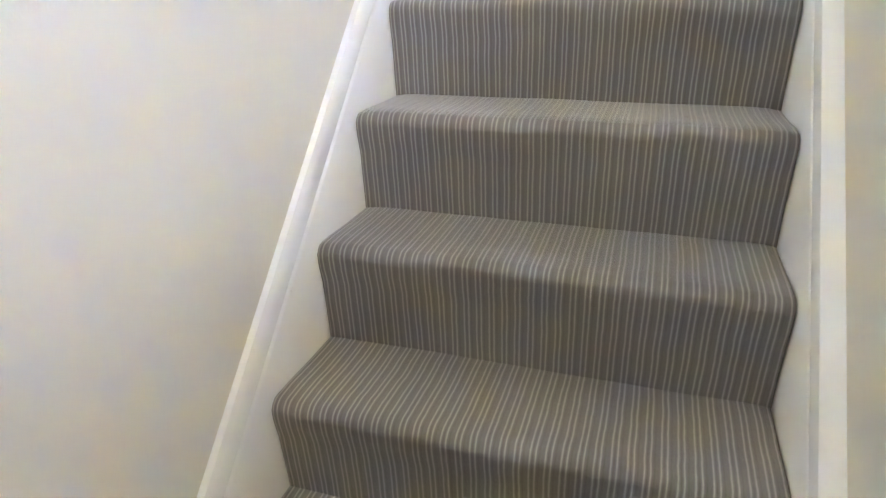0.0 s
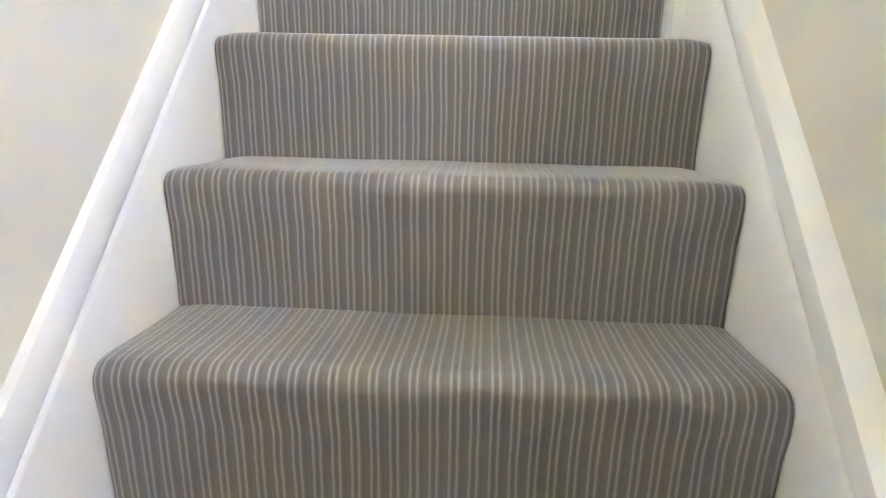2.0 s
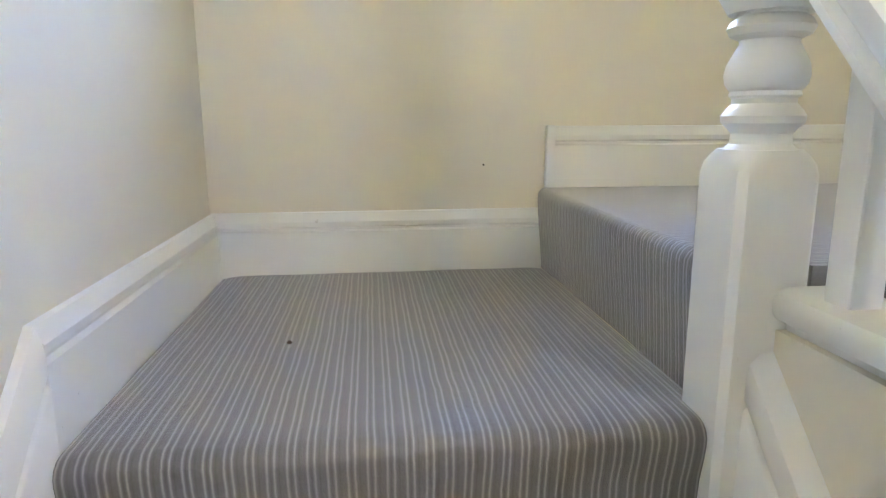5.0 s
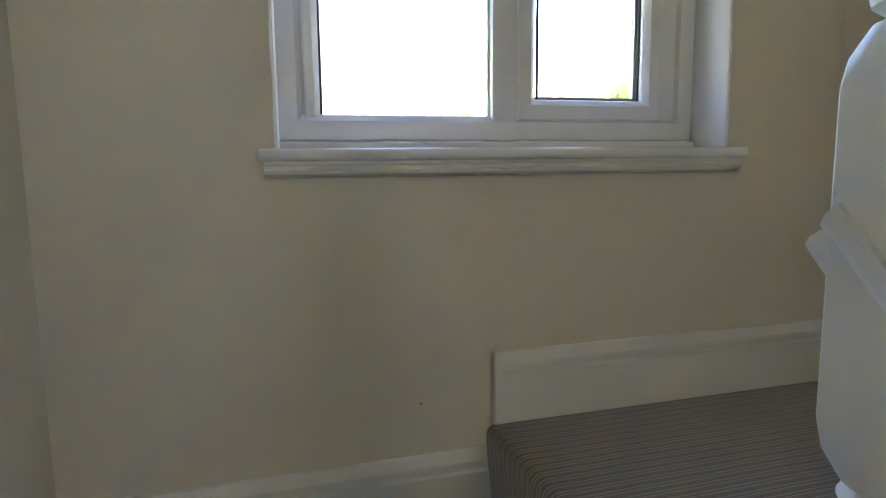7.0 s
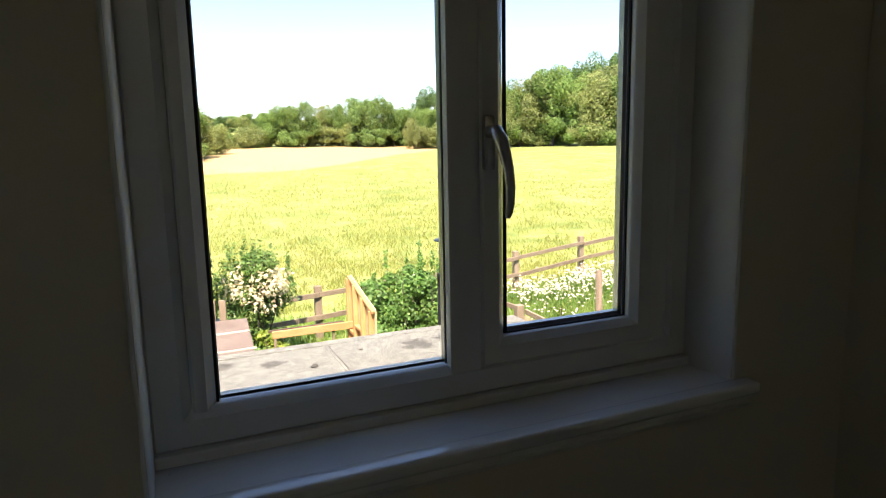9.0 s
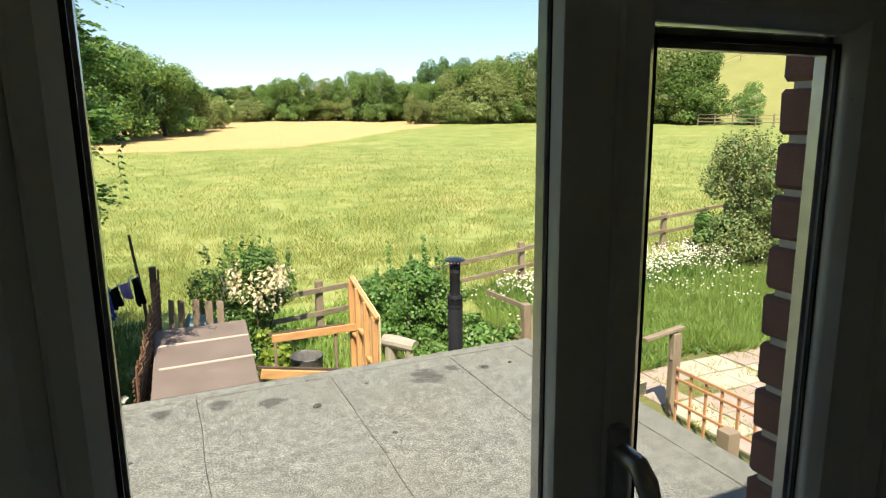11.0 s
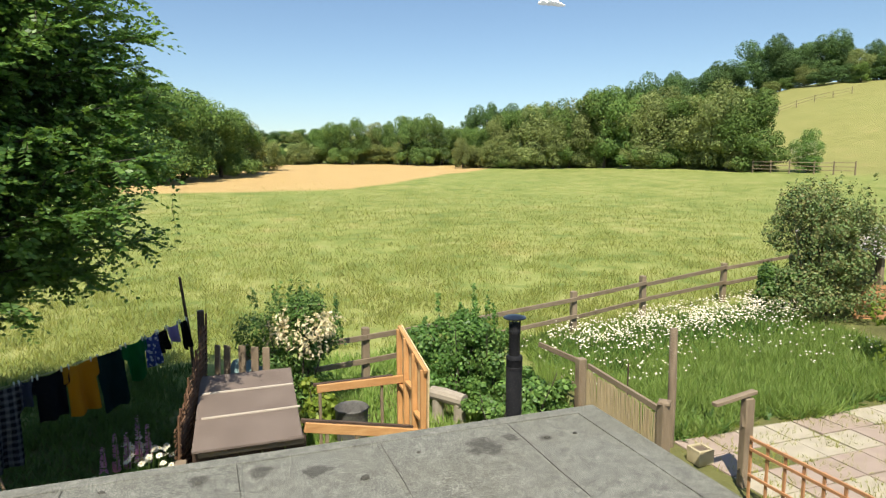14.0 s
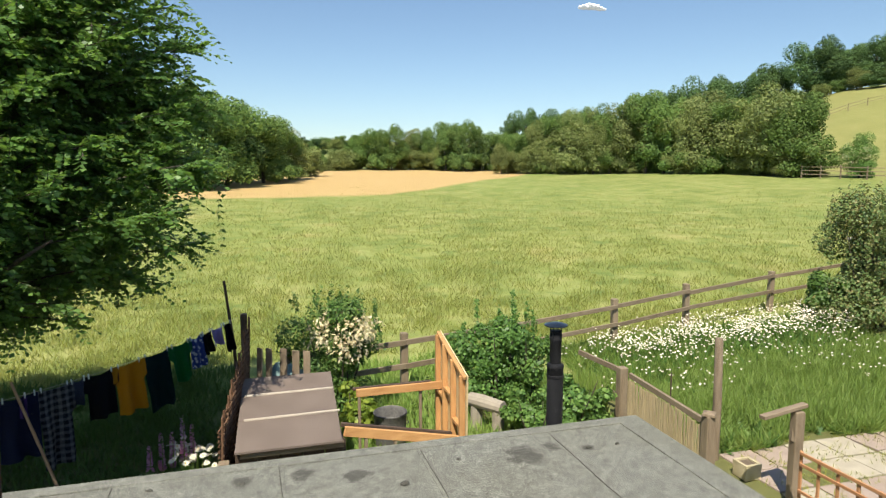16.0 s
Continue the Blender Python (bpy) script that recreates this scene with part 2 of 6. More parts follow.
M["lupin_petal"] = leaves("pink_purple_petals", (0.30, 0.10, 0.30), (0.55, 0.24, 0.42), (0.70, 0.48, 0.56), 0.2, 0.6)
M["elder_petal"] = leaves("pale_green_blossom", (0.42, 0.46, 0.22), (0.62, 0.64, 0.38), (0.74, 0.74, 0.52), 0.25, 0.6)
M["near_leaf"] = leaves("dark_green_leaves", (0.045, 0.105, 0.034), (0.100, 0.205, 0.055), (0.225, 0.375, 0.090), 0.45, 0.42)
M["hedge_leaf"] = leaves("hedge_leaves", (0.058, 0.118, 0.030), (0.118, 0.205, 0.052), (0.225, 0.325, 0.088), 0.28, 0.8)
M["olive_leaf"] = leaves("olive_hawthorn_leaves", (0.088, 0.128, 0.040), (0.172, 0.218, 0.070), (0.290, 0.325, 0.125), 0.26, 0.8)
M["far_leaf"] = leaves("far_dark_leaves", (0.036, 0.081, 0.029), (0.072, 0.137, 0.045), (0.129, 0.209, 0.064), 0.25, 0.8)
M["bush_leaf"] = leaves("shrub_leaves", (0.043, 0.098, 0.027), (0.100, 0.200, 0.047), (0.225, 0.345, 0.088), 0.3, 0.5)
M["red_leaf"] = leaves("bronze_and_green_leaves", (0.095, 0.180, 0.062), (0.165, 0.240, 0.080), (0.270, 0.215, 0.095), 0.3, 0.5)
M["lime_leaf"] = leaves("lime_green_leaves", (0.10, 0.16, 0.02), (0.19, 0.27, 0.035), (0.32, 0.38, 0.06), 0.35, 0.5)
M["grass"] = leaves("garden_grass_blades", (0.115, 0.205, 0.045), (0.225, 0.350, 0.080), (0.400, 0.490, 0.160), 0.38, 0.6)
M["field_blade"] = leaves("field_grass_blades", (0.22, 0.28, 0.065), (0.31, 0.36, 0.09), (0.46, 0.43, 0.17), 0.5, 0.6)
# darker copy of the garden grass: the tree's shade is put into its colour
M["shade_tinted_grass"] = leaves("shade_painted_lawn_blades", (0.028, 0.062, 0.016), (0.058, 0.110, 0.024), (0.110, 0.170, 0.042), 0.35, 0.6)


def roof_felt():
    m = Mat("grey_mineral_felt", 0.88, 0.0, 0.35)
    p = m.coords(True)
    grit, mid, big = m.noise(p, 115.0, 4, 0.8), m.noise(p, 16.0, 5), m.noise(p, 0.9, 4)
    f = m.calc("ADD", m.calc("MULTIPLY", grit, 0.85), m.calc("MULTIPLY", mid, 0.18))
    c = m.ramp(f, [(0.40, (0.060, 0.060, 0.052)), (0.52, (0.165, 0.165, 0.143)), (0.64, (0.40, 0.395, 0.345))])
    c = m.mix(m.ramp(big, [(0.42, (0, 0, 0)), (0.65, (0.25, 0.25, 0.25))]), c, (0.15, 0.14, 0.10))
    blot = m.ramp(m.noise(p, 2.6, 3), [(0.72, (0, 0, 0)), (0.84, (0.1, 0.1, 0.1))])
    c = m.mix(blot, c, (0.055, 0.05, 0.042))
    ragged = m.noise(p, 11.0, 4, 0.7)
    for cx, cy, rad in ((2.30, 4.88, 0.17), (2.53, 4.94, 0.10), (1.10, 4.92, 0.10), (0.76, 5.03, 0.09), (0.37, 5.02, 0.08), (2.79, 4.86, 0.05)):
        d = m.node("ShaderNodeVectorMath", Vector=p)
        d.operation = "DISTANCE"
        d.inputs[1].default_value = (cx, cy, -0.408)
        wet = m.calc("ADD", m.calc("DIVIDE", d.outputs["Value"], rad), m.calc("MULTIPLY", m.calc("SUBTRACT", ragged, 0.5), 2.2))
        c = m.mix(m.ramp(wet, [(0.55, (0.75, 0.75, 0.75)), (1.0, (0, 0, 0))]), c, (0.05, 0.047, 0.04))
    m.colour(c)
    m.bump(grit, 0.8, 0.004)
    return m.m


M["roof_felt"] = roof_felt()


def ground_material():
    """Meadow, a dry mown field beyond it, bare and mossy garden soil near the house."""
    m = Mat("meadow_ground", 0.95, 0.0, 0.2)
    p = m.coords(True)
    x, y = m.axis(p, "X"), m.axis(p, "Y")
    big, mid, fine, tuft = m.noise(p, 0.05, 5), m.noise(p, 0.30, 5), m.noise(p, 9.0, 4, 0.7), m.noise(p, 1.1, 7, 0.78)
    f = m.calc("ADD", m.calc("MULTIPLY", mid, 0.3), m.calc("ADD", m.calc("MULTIPLY", tuft, 0.62), m.calc("MULTIPLY", fine, 0.23)))
    meadow = m.ramp(f, [(0.44, (0.095, 0.140, 0.034)), (0.56, (0.215, 0.245, 0.065)), (0.69, (0.35, 0.35, 0.13))])
    meadow = m.mix(m.ramp(big, [(0.45, (0, 0, 0)), (0.68, (0.35, 0.35, 0.35))]), meadow, (0.20, 0.26, 0.075))
    rust = m.ramp(m.noise(p, 0.30, 4, 0.6), [(0.60, (0, 0, 0)), (0.74, (0.5, 0.5, 0.5))])
    meadow = m.mix(rust, meadow, (0.36, 0.25, 0.11))
    clump = m.ramp(m.noise(p, 0.8, 4, 0.7), [(0.54, (0, 0, 0)), (0.66, (0.6, 0.6, 0.6))])
    meadow = m.mix(clump, meadow, (0.115, 0.165, 0.045))
    wob = m.calc("MULTIPLY", m.calc("SUBTRACT", m.noise(p, 0.06, 3), 0.5), 9.0)
    near_edge = m.calc("ADD", 60.5, m.calc("MULTIPLY", m.calc("MAXIMUM", m.calc("SUBTRACT", x, 13.0), 0.0), 1.22))
    tan = m.ramp(
        m.calc("MULTIPLY_ADD", m.calc("ADD", m.calc("SUBTRACT", y, near_edge), wob), 0.2, 0.5), [(0.3, (0, 0, 0)), (0.7, (1, 1, 1))])
    straw = m.ramp(f, [(0.35, (0.36, 0.24, 0.095)), (0.72, (0.54, 0.38, 0.175))])
    far_edge = m.ramp(m.calc("MULTIPLY_ADD", y, 0.1, -11.2), [(0.2, (1, 1, 1)), (0.8, (0, 0, 0))])
    c = m.mix(m.mix(1.0, tan, far_edge, "MULTIPLY"), meadow, straw)
    hill = m.ramp(m.calc("MULTIPLY", m.calc("SUBTRACT", x, 62.0), 0.05), [(0.3, (0, 0, 0)), (0.7, (0.55, 0.55, 0.55))])
    c = m.mix(hill, c, (0.25, 0.22, 0.082))
    bare = m.ramp(m.calc("MULTIPLY_ADD", y, -0.25, 3.55), [(0.2, (0, 0, 0)), (0.6, (1, 1, 1))])
    garden = m.ramp(f, [(0.38, (0.07, 0.075, 0.028)), (0.7, (0.17, 0.17, 0.06))])
    m.colour(m.mix(bare, c, garden))
    m.bump(m.calc("ADD", tuft, m.calc("MULTIPLY", fine, 0.4)), 0.7, 0.07)
    return m.m


M["ground"] = ground_material()


def cloth(name, c0, c1=None, pattern=""):
    m = Mat(name, 0.9, 0.0, 0.2)
    v = m.coords()
    n = m.noise(v, 24.0, 4)
    c1 = c1 or tuple(0.75 * a for a in c0)
    if pattern == "plaid":
        fx = m.calc("FRACT", m.calc("MULTIPLY", m.axis(v, "X"), 11.0))
        fz = m.calc("FRACT", m.calc("MULTIPLY", m.axis(v, "Z"), 11.0))
        k = m.calc("ADD", m.calc("GREATER_THAN", fx, 0.55), m.calc("GREATER_THAN", fz, 0.55))
        c = m.mix(m.calc("MULTIPLY", k, 0.45), c0, c1)
    elif pattern == "spots":
        vo = m.node("ShaderNodeTexVoronoi", Vector=v, Scale=16.0)
        c = m.mix(m.calc("LESS_THAN", vo.outputs[0], 0.4), c0, c1)
    else:
        c = m.mix(n, c0, c1)
    m.colour(c)
    m.bump(n, 0.3, 0.003)
    return m.m

# ---- mesh helpers ----
def finish(name, bm, mat, parent=None, label="", smooth=False):
    me = bpy.data.meshes.new(name)
    bmesh.ops.recalc_face_normals(bm, faces=bm.faces[:])
    bm.to_mesh(me)
    bm.free()
    if smooth:
        me.shade_smooth()
        me.set_sharp_from_angle(angle=radians(38))
    me.materials.append(mat)
    ob = new(name, me)
    if parent:
        ob.parent = parent
    if label:
        ob["label"] = label
    return ob


def part(name, bm, mat, parent, label="", smooth=False):
    return finish(name, bm, mat, parent, label, smooth)


def thing(name, label, category, at=(0, 0, 0), group="", kind=""):
    ob = new(name)
    ob.location = at
    ob.empty_display_size = 0.1
    return tagged(ob, label, category, group, kind)


def box(x0, x1, y0, y1, z0, z1, bevel=0.0, seg=2, bm=None):
    """A box between six planes, its edges rounded by bevel."""
    own = bmesh.new()
    bmesh.ops.create_cube(own, size=1.0)
    for v in own.verts:
        v.co = Vector((x0 + (v.co.x + 0.5) * (x1 - x0), y0 + (v.co.y + 0.5) * (y1 - y0), z0 + (v.co.z + 0.5) * (z1 - z0)))
    if bevel:
        bmesh.ops.bevel(own, geom=own.edges[:], offset=bevel, segments=seg, affect="EDGES", profile=0.6)
    if bm is None:
        return own
    me = bpy.data.meshes.new("join")
    own.to_mesh(me)
    own.free()
    bm.from_mesh(me)
    bpy.data.meshes.remove(me)
    return bm


def beam(a, b, w, h, bevel=0.004, wob=0.0):
    """A squared timber from a to b."""
    a, b = Vector(a), Vector(b)
    d = b - a
    bm = box(-w / 2, w / 2, -h / 2, h / 2, 0, d.length, bevel, 1)
    q = d.to_track_quat("Z", "Y").to_matrix().to_4x4()
    if wob:
        for v in bm.verts:
            v.co.x += wob * noise.noise(v.co * 3 + a)
            v.co.y += wob * noise.noise(v.co * 3 + b)
    bmesh.ops.transform(bm, matrix=Matrix.Translation(a) @ q, verts=bm.verts)
    return bm


def lathe(profile, at=(0, 0, 0), seg=24, bm=None):
    """A turned solid: profile of (radius, z)."""
    bm = bm or bmesh.new()
    rings = []
    for r, z in profile:
        rings.append([bm.verts.new((at[0] + r * math.cos(2 * math.pi * i / seg), at[1] + r * math.sin(2 * math.pi * i / seg), at[2] + z)) for i in range(seg)])
    for lo, hi in zip(rings, rings[1:]):
        for i in range(seg):
            j = (i + 1) % seg
            bm.faces.new((lo[i], lo[j], hi[j], hi[i]))
    bm.faces.new(rings[0][::-1])
    bm.faces.new(rings[-1])
    return bm


def sweep(outline, path, cap=True):
    """Drag an outline of (side, up) along a path of (point, side vector, up vector)."""
    bm = bmesh.new()
    rings = [[bm.verts.new(Vector(p) + Vector(s) * a + Vector(u) * b) for a, b in outline] for p, s, u in path]
    n = len(outline)
    for r0, r1 in zip(rings, rings[1:]):
        for i in range(n):
            bm.faces.new((r0[i], r0[(i + 1) % n], r1[(i + 1) % n], r1[i]))
    if cap:
        bm.faces.new(rings[0])
        bm.faces.new(rings[-1][::-1])
    return bm


def tube(points, radii, seg=8):
    """A round bar along points; the rings are carried along without twist."""
    bm = bmesh.new()
    pts = [Vector(p) for p in points]
    rings = []
    last = None
    for i, (p, r) in enumerate(zip(pts, radii)):
        d = (pts[min(i + 1, len(pts) - 1)] - pts[max(i - 1, 0)]).normalized()
        if last is None:
            side = d.orthogonal().normalized()
        else:
            side = (side - d * side.dot(d)).normalized()
        last = d
        other = d.cross(side)
        rings.append([bm.verts.new(p + side * (r * math.cos(2 * math.pi * k / seg)) + other * (r * math.sin(2 * math.pi * k / seg))) for k in range(seg)])
    for lo, hi in zip(rings, rings[1:]):
        for k in range(seg):
            bm.faces.new((lo[k], lo[(k + 1) % seg], hi[(k + 1) % seg], hi[k]))
    bm.faces.new(rings[0][::-1])
    bm.faces.new(rings[-1])
    return bm


# ---- plan of the stairwell (landing floor is z = 0, its nosing y = 0) ----
RISE, GOING, STEPS = 0.203, 0.201, 13
W, BACK, UPX, UPZ = 0.80, 0.876, 0.778, 0.203
FLOOR = -STEPS * RISE
RWALL = 1.668            # right-hand wall of the upper landing
CEIL = 2.32
OUT = 1.175              # outer face of the back wall
WX0, WX1, WZ0, WZ1 = 0.382, 1.352, 0.745, 1.752   # window opening
FRONT = -4.5


def setting(name, bm, mat, label, smooth=False):
    return tagged(finish(name, bm, mat, None, "", smooth), label, name.split("_")[0], kind="structure")


def wall_with_hole(name, axis_box, hole, label):
    """The back wall, with the window opening cut through it in four blocks."""
    x0, x1, y0, y1, z0, z1 = axis_box
    hx0, hx1, hz0, hz1 = hole
    bm = box(x0, hx0, y0, y1, z0, z1)
    box(hx1, x1, y0, y1, z0, z1, bm=bm)
    box(hx0, hx1, y0, y1, z0, hz0, bm=bm)
    box(hx0, hx1, y0, y1, hz1, z1, bm=bm)
    return setting(name, bm, M["wall"], label)


wall_with_hole("wall_back", (-0.30, RWALL + 0.2, BACK, OUT - 0.115, FLOOR - 0.3, CEIL), (WX0, WX1, WZ0, WZ1), "cream painted plaster wall with the landing window")
setting("wall_left", box(-0.30, -0.022, FRONT, BACK, FLOOR - 0.3, CEIL), M["wall"], "pale cream painted plaster wall beside the stairs")
# the blocks leave an unseen opening, added for the fill lamp
right = box(RWALL, RWALL + 0.2, -1.9, BACK, UPZ - 0.2, CEIL)
box(RWALL, RWALL + 0.2, FRONT, -2.6, UPZ - 0.2, CEIL, bm=right)
box(RWALL, RWALL + 0.2, -2.6, -1.9, UPZ - 0.2, 1.15, bm=right)
box(RWALL, RWALL + 0.2, -2.6, -1.9, 2.0, CEIL, bm=right)
setting("wall_right", right, M["wall"], "cream painted plaster wall of the upper landing")
setting("wall_stair", box(0.832, 0.91, FRONT, -0.018, FLOOR - 0.3, 0.128), M["wall"], "cream painted wall under the balustrade")
setting("wall_landing", box(0.91, RWALL, -0.02, BACK, -0.4, 0.0), M["wall"], "plain wall closing the space under the upper landing")


setting("wall_front", box(-0.30, RWALL + 0.2, FRONT - 0.2, FRONT, FLOOR - 0.3, CEIL), M["wall"], "plain cream wall closing the hall")
setting("ceiling", box(-0.30, RWALL + 0.2, FRONT - 0.2, OUT - 0.115, CEIL, CEIL + 0.15), M["white_wall"], "plain white painted ceiling")
setting("floor", box(-0.30, 0.90, FRONT - 0.2, -STEPS * GOING + 0.25, FLOOR - 0.2, FLOOR), M["carpet"], "striped carpet of the lower hall")


def carpet_flight():
    """One carpet laid over all the steps: riser, rounded nosing, tread."""
    prof = []
    r = 0.023
    for k in range(STEPS - 1, -1, -1):
        y, z = -k * GOING, -k * RISE
        prof.append((y + 0.020, z - RISE))
        prof.append((y + 0.018, z - RISE + 0.03))
        prof.append((y + 0.010, z - 0.080))
        prof.append((y + 0.003, z - 0.048))
        for a in (-10, 15, 40, 65, 88):
            prof.append((y + r - r * math.cos(radians(a)), z - r + r * math.sin(radians(a))))
        prof.append((y + 0.055, z + 0.001))
        if k:
            prof.append((y + 0.13, z - 0.001))
    prof.append((0.4, 0.0))
    prof.append((BACK - 0.016, 0.0))
    bm = bmesh.new()
    cols = 32
    grid = []
    for i in range(cols + 1):
        x = 0.001 + (W - 0.003) * i / cols
        e = min(i, cols - i)
        row = []
        for y, z in prof:
            n = noise.noise(Vector((x * 7, y * 5, z * 5))) * 0.0022
            tuck = 0.006 if e == 0 else (0.0015 if e == 1 else 0.0)
            row.append(bm.verts.new((x, y + n + tuck * (0 if y > 0.1 else 1), z + n * 0.7 - tuck)))
        grid.append(row)
    for a, b in zip(grid, grid[1:]):
        for j in range(len(prof) - 1):
            bm.faces.new((a[j], b[j], b[j + 1], a[j + 1]))
    return bm


stairs = thing("staircase", "straight flight of stairs with striped taupe carpet and white strings", "stairs", (0, 0, FLOOR), kind="structure")
stairs.location = (0, 0, 0)
part("stair_carpet", carpet_flight(), M["carpet"], stairs, "taupe wool carpet with pale double stripes", True)
under = bmesh.new()
for k in range(STEPS):
    box(0, W, -k * GOING + 0.03, -(k - 1) * GOING + 0.03 if k else BACK, FLOOR - 0.2, -k * RISE - 0.02, bm=under)
part("stair_body", under, M["grey_wood"], stairs)


# upper landing: carpet wraps over the first edge
def landing_carpet():
    prof = [(UPX + 0.014, 0.0), (UPX + 0.012, 0.03), (UPX + 0.004, 0.12), (UPX, UPZ - 0.03)]
    for a in (-10, 15, 40, 65, 88):
        prof.append((UPX + 0.02 - 0.02 * math.cos(radians(a)), UPZ - 0.02 + 0.02 * math.sin(radians(a))))
    prof += [(UPX + 0.1, UPZ), (RWALL - 0.015, UPZ)]
    bm = bmesh.new()
    rows = []
    for i in range(25):
        y = 0.068 + (BACK - 0.014 - 0.068) * i / 24
        rows.append([bm.verts.new((x + noise.noise(Vector((x * 6, y * 7, z * 6))) * 0.002, y, z)) for x, z in prof])
    for a, b in zip(rows, rows[1:]):
        for j in range(len(prof) - 1):
            bm.faces.new((a[j], b[j], b[j + 1], a[j + 1]))
    return bm


tagged(finish("upper_floor", landing_carpet(), M["carpet_side"], None, "", True), "striped taupe carpet of the upper landing", "floor", kind="structure")
setting("floor_gallery", box(0.872, RWALL, -0.018, 0.068, UPZ - 0.15, UPZ, bm=box(0.918, RWALL, FRONT, -0.018, UPZ - 0.15, UPZ)), M["carpet_side"], "striped carpet of the gallery behind the balustrade")
edge = thing("carpet_edge_strip", "brass carpet edging strip along the balustrade", "edging", (0.916, 0, UPZ))
part("strip", box(-0.006, 0.02, -1.2, -0.03, -0.003, 0.007, 0.003), M["brass"], edge)

# skirting and strings: a board with an ogee top
OGEE = [(0, 0), (0.018, 0), (0.018, 0.104), (0.010, 0.108), (0.009, 0.113), (0.0165, 0.117), (0.017, 0.128), (0.012, 0.140), (0.008, 0.150), (0, 0.152)]


def moulded(name, pts, side, up=(0, 0, 1), drop=0.0, label="", height=1.0):
    out = [(a, b * height - (drop if b == 0 else 0)) for a, b in OGEE]
    bm = sweep(out, [(p, side, up) for p in pts])
    ob = finish(name, bm, M["paint"])
    return tagged(ob, label or "white gloss painted moulded skirting board", "skirting", kind="structure")


def raking(name, x, side, lift, y0, y1, label, k=0.02):
    """String board that follows the flight, moulded along its upper edge."""
    out = [(0, -0.40), (k, -0.40), (k, lift - 0.078), (k - 0.002, lift - 0.073), (k - 0.007, lift - 0.069), (k - 0.007, lift - 0.064), (k - 0.001, lift - 0.059), (k - 0.001, lift - 0.034), (k - 0.004, lift - 0.016), (k * 0.55, lift - 0.004), (0, lift)]
    n = 26
    path = []
    for i in range(n + 1):
        y = y0 + (y1 - y0) * i / n
        path.append(((x, y, y * RISE / GOING), (side + 0.0016 * noise.noise(Vector((x, y * 9, 1))) / 0.02 * 0.02, 0, 0), (0, 0, 1)))
    return tagged(finish(name, sweep(out, path), M["paint"], None, "", True), label, "skirting", kind="structure")


raking("string_left", -0.021, 1, 0.116, -STEPS * GOING, 0.034, "white gloss painted stair string with moulded top")
raking("string_right", 0.833, -1, 0.122, -STEPS * GOING, -0.018, "white gloss painted stair string with moulded top", 0.033)
moulded("baseboard_left", [(-0.021, 0.034, 0.0), (-0.021, BACK, 0.0)], (1.1, 0, 0), drop=0.25, height=0.985)
moulded("baseboard_back", [(-0.02, BACK, 0.0), (UPX + 0.012, BACK, 0.0)], (0, -1, 0), drop=0.02)
moulded("baseboard_upper", [(UPX + 0.021, BACK, UPZ), (RWALL, BACK, UPZ)], (0, -1, 0), drop=0.15)
moulded("baseboard_right", [(RWALL, BACK, UPZ), (RWALL, FRONT, UPZ)], (-1, 0, 0), drop=0.05)
# return of the moulding down the end of the upper board
endcap = thing("baseboard_return", "white painted end return of the skirting board", "skirting", (UPX + 0.02, BACK, UPZ), kind="structure")
part("return_piece", box(-0.002, 0.02, -0.0195, 0.0, -0.03, 0.1535, 0.004), M["paint"], endcap)

# ---- newel, balustrade, handrail ----
newel = thing("newel_post", "white gloss painted turned newel post at the landing", "newel post", (0.822, 0.03, 0.0))


def square_block(z0, z1, half, shoulder):
    """Square shaft whose corners run out into round shoulders."""
    bm = bmesh.new()
    rings = []
    zs = [z0, z0 + shoulder * 0.5, z0 + shoulder, z1 - shoulder, z1 - shoulder * 0.5, z1] if z0 > 0 else [z0, (z0 + z1) / 2, z1 - shoulder, z1 - shoulder * 0.55, z1 - shoulder * 0.2, z1]
    for z in zs:
        k = 0.0
        if z > z1 - shoulder:
            k = (z - z1 + shoulder) / shoulder
        if z0 > 0 and z < z0 + shoulder:
            k = (z0 + shoulder - z) / shoulder
        k = k * k
        ring = []
        for i in range(32):
            a = 2 * math.pi * (i + 0.5) / 32
            c, s = math.cos(a), math.sin(a)
            sq = half / max(abs(c), abs(s))
            sq = min(sq, half * 1.36)
            r = sq * (1 - k) + half * 0.93 * k
            ring.append(bm.verts.new((r * c, r * s, z)))
        rings.append(ring)
    for lo, hi in zip(rings, rings[1:]):
        for i in range(32):
            bm.faces.new((lo[i], lo[(i + 1) % 32], hi[(i + 1) % 32], hi[i]))
    bm.faces.new(rings[0][::-1])
    bm.faces.new(rings[-1])
    return bm


part("base_block", square_block(-0.42, 0.336, 0.050, 0.03), M["paint"], newel, "", True)
SHAFT = [(0.040, 0.322), (0.038, 0.330), (0.040, 0.336), (0.034, 0.342), (0.033, 0.354), (0.038, 0.360), (0.045, 0.366), (0.046, 0.374), (0.041, 0.382), (0.035, 0.388), (0.035, 0.394), (0.039, 0.397),
         (0.038, 0.402), (0.044, 0.410), (0.046, 0.420), (0.044, 0.432), (0.037, 0.446), (0.032, 0.455), (0.032, 0.459), (0.043, 0.464), (0.047, 0.472), (0.043, 0.480), (0.036, 0.485), (0.038, 0.492)]
part("turned_shaft", lathe(SHAFT, seg=32), M["paint"], newel, "", True)
part("top_block", square_block(0.488, 0.845, 0.050, 0.045), M["paint"], newel, "", True)
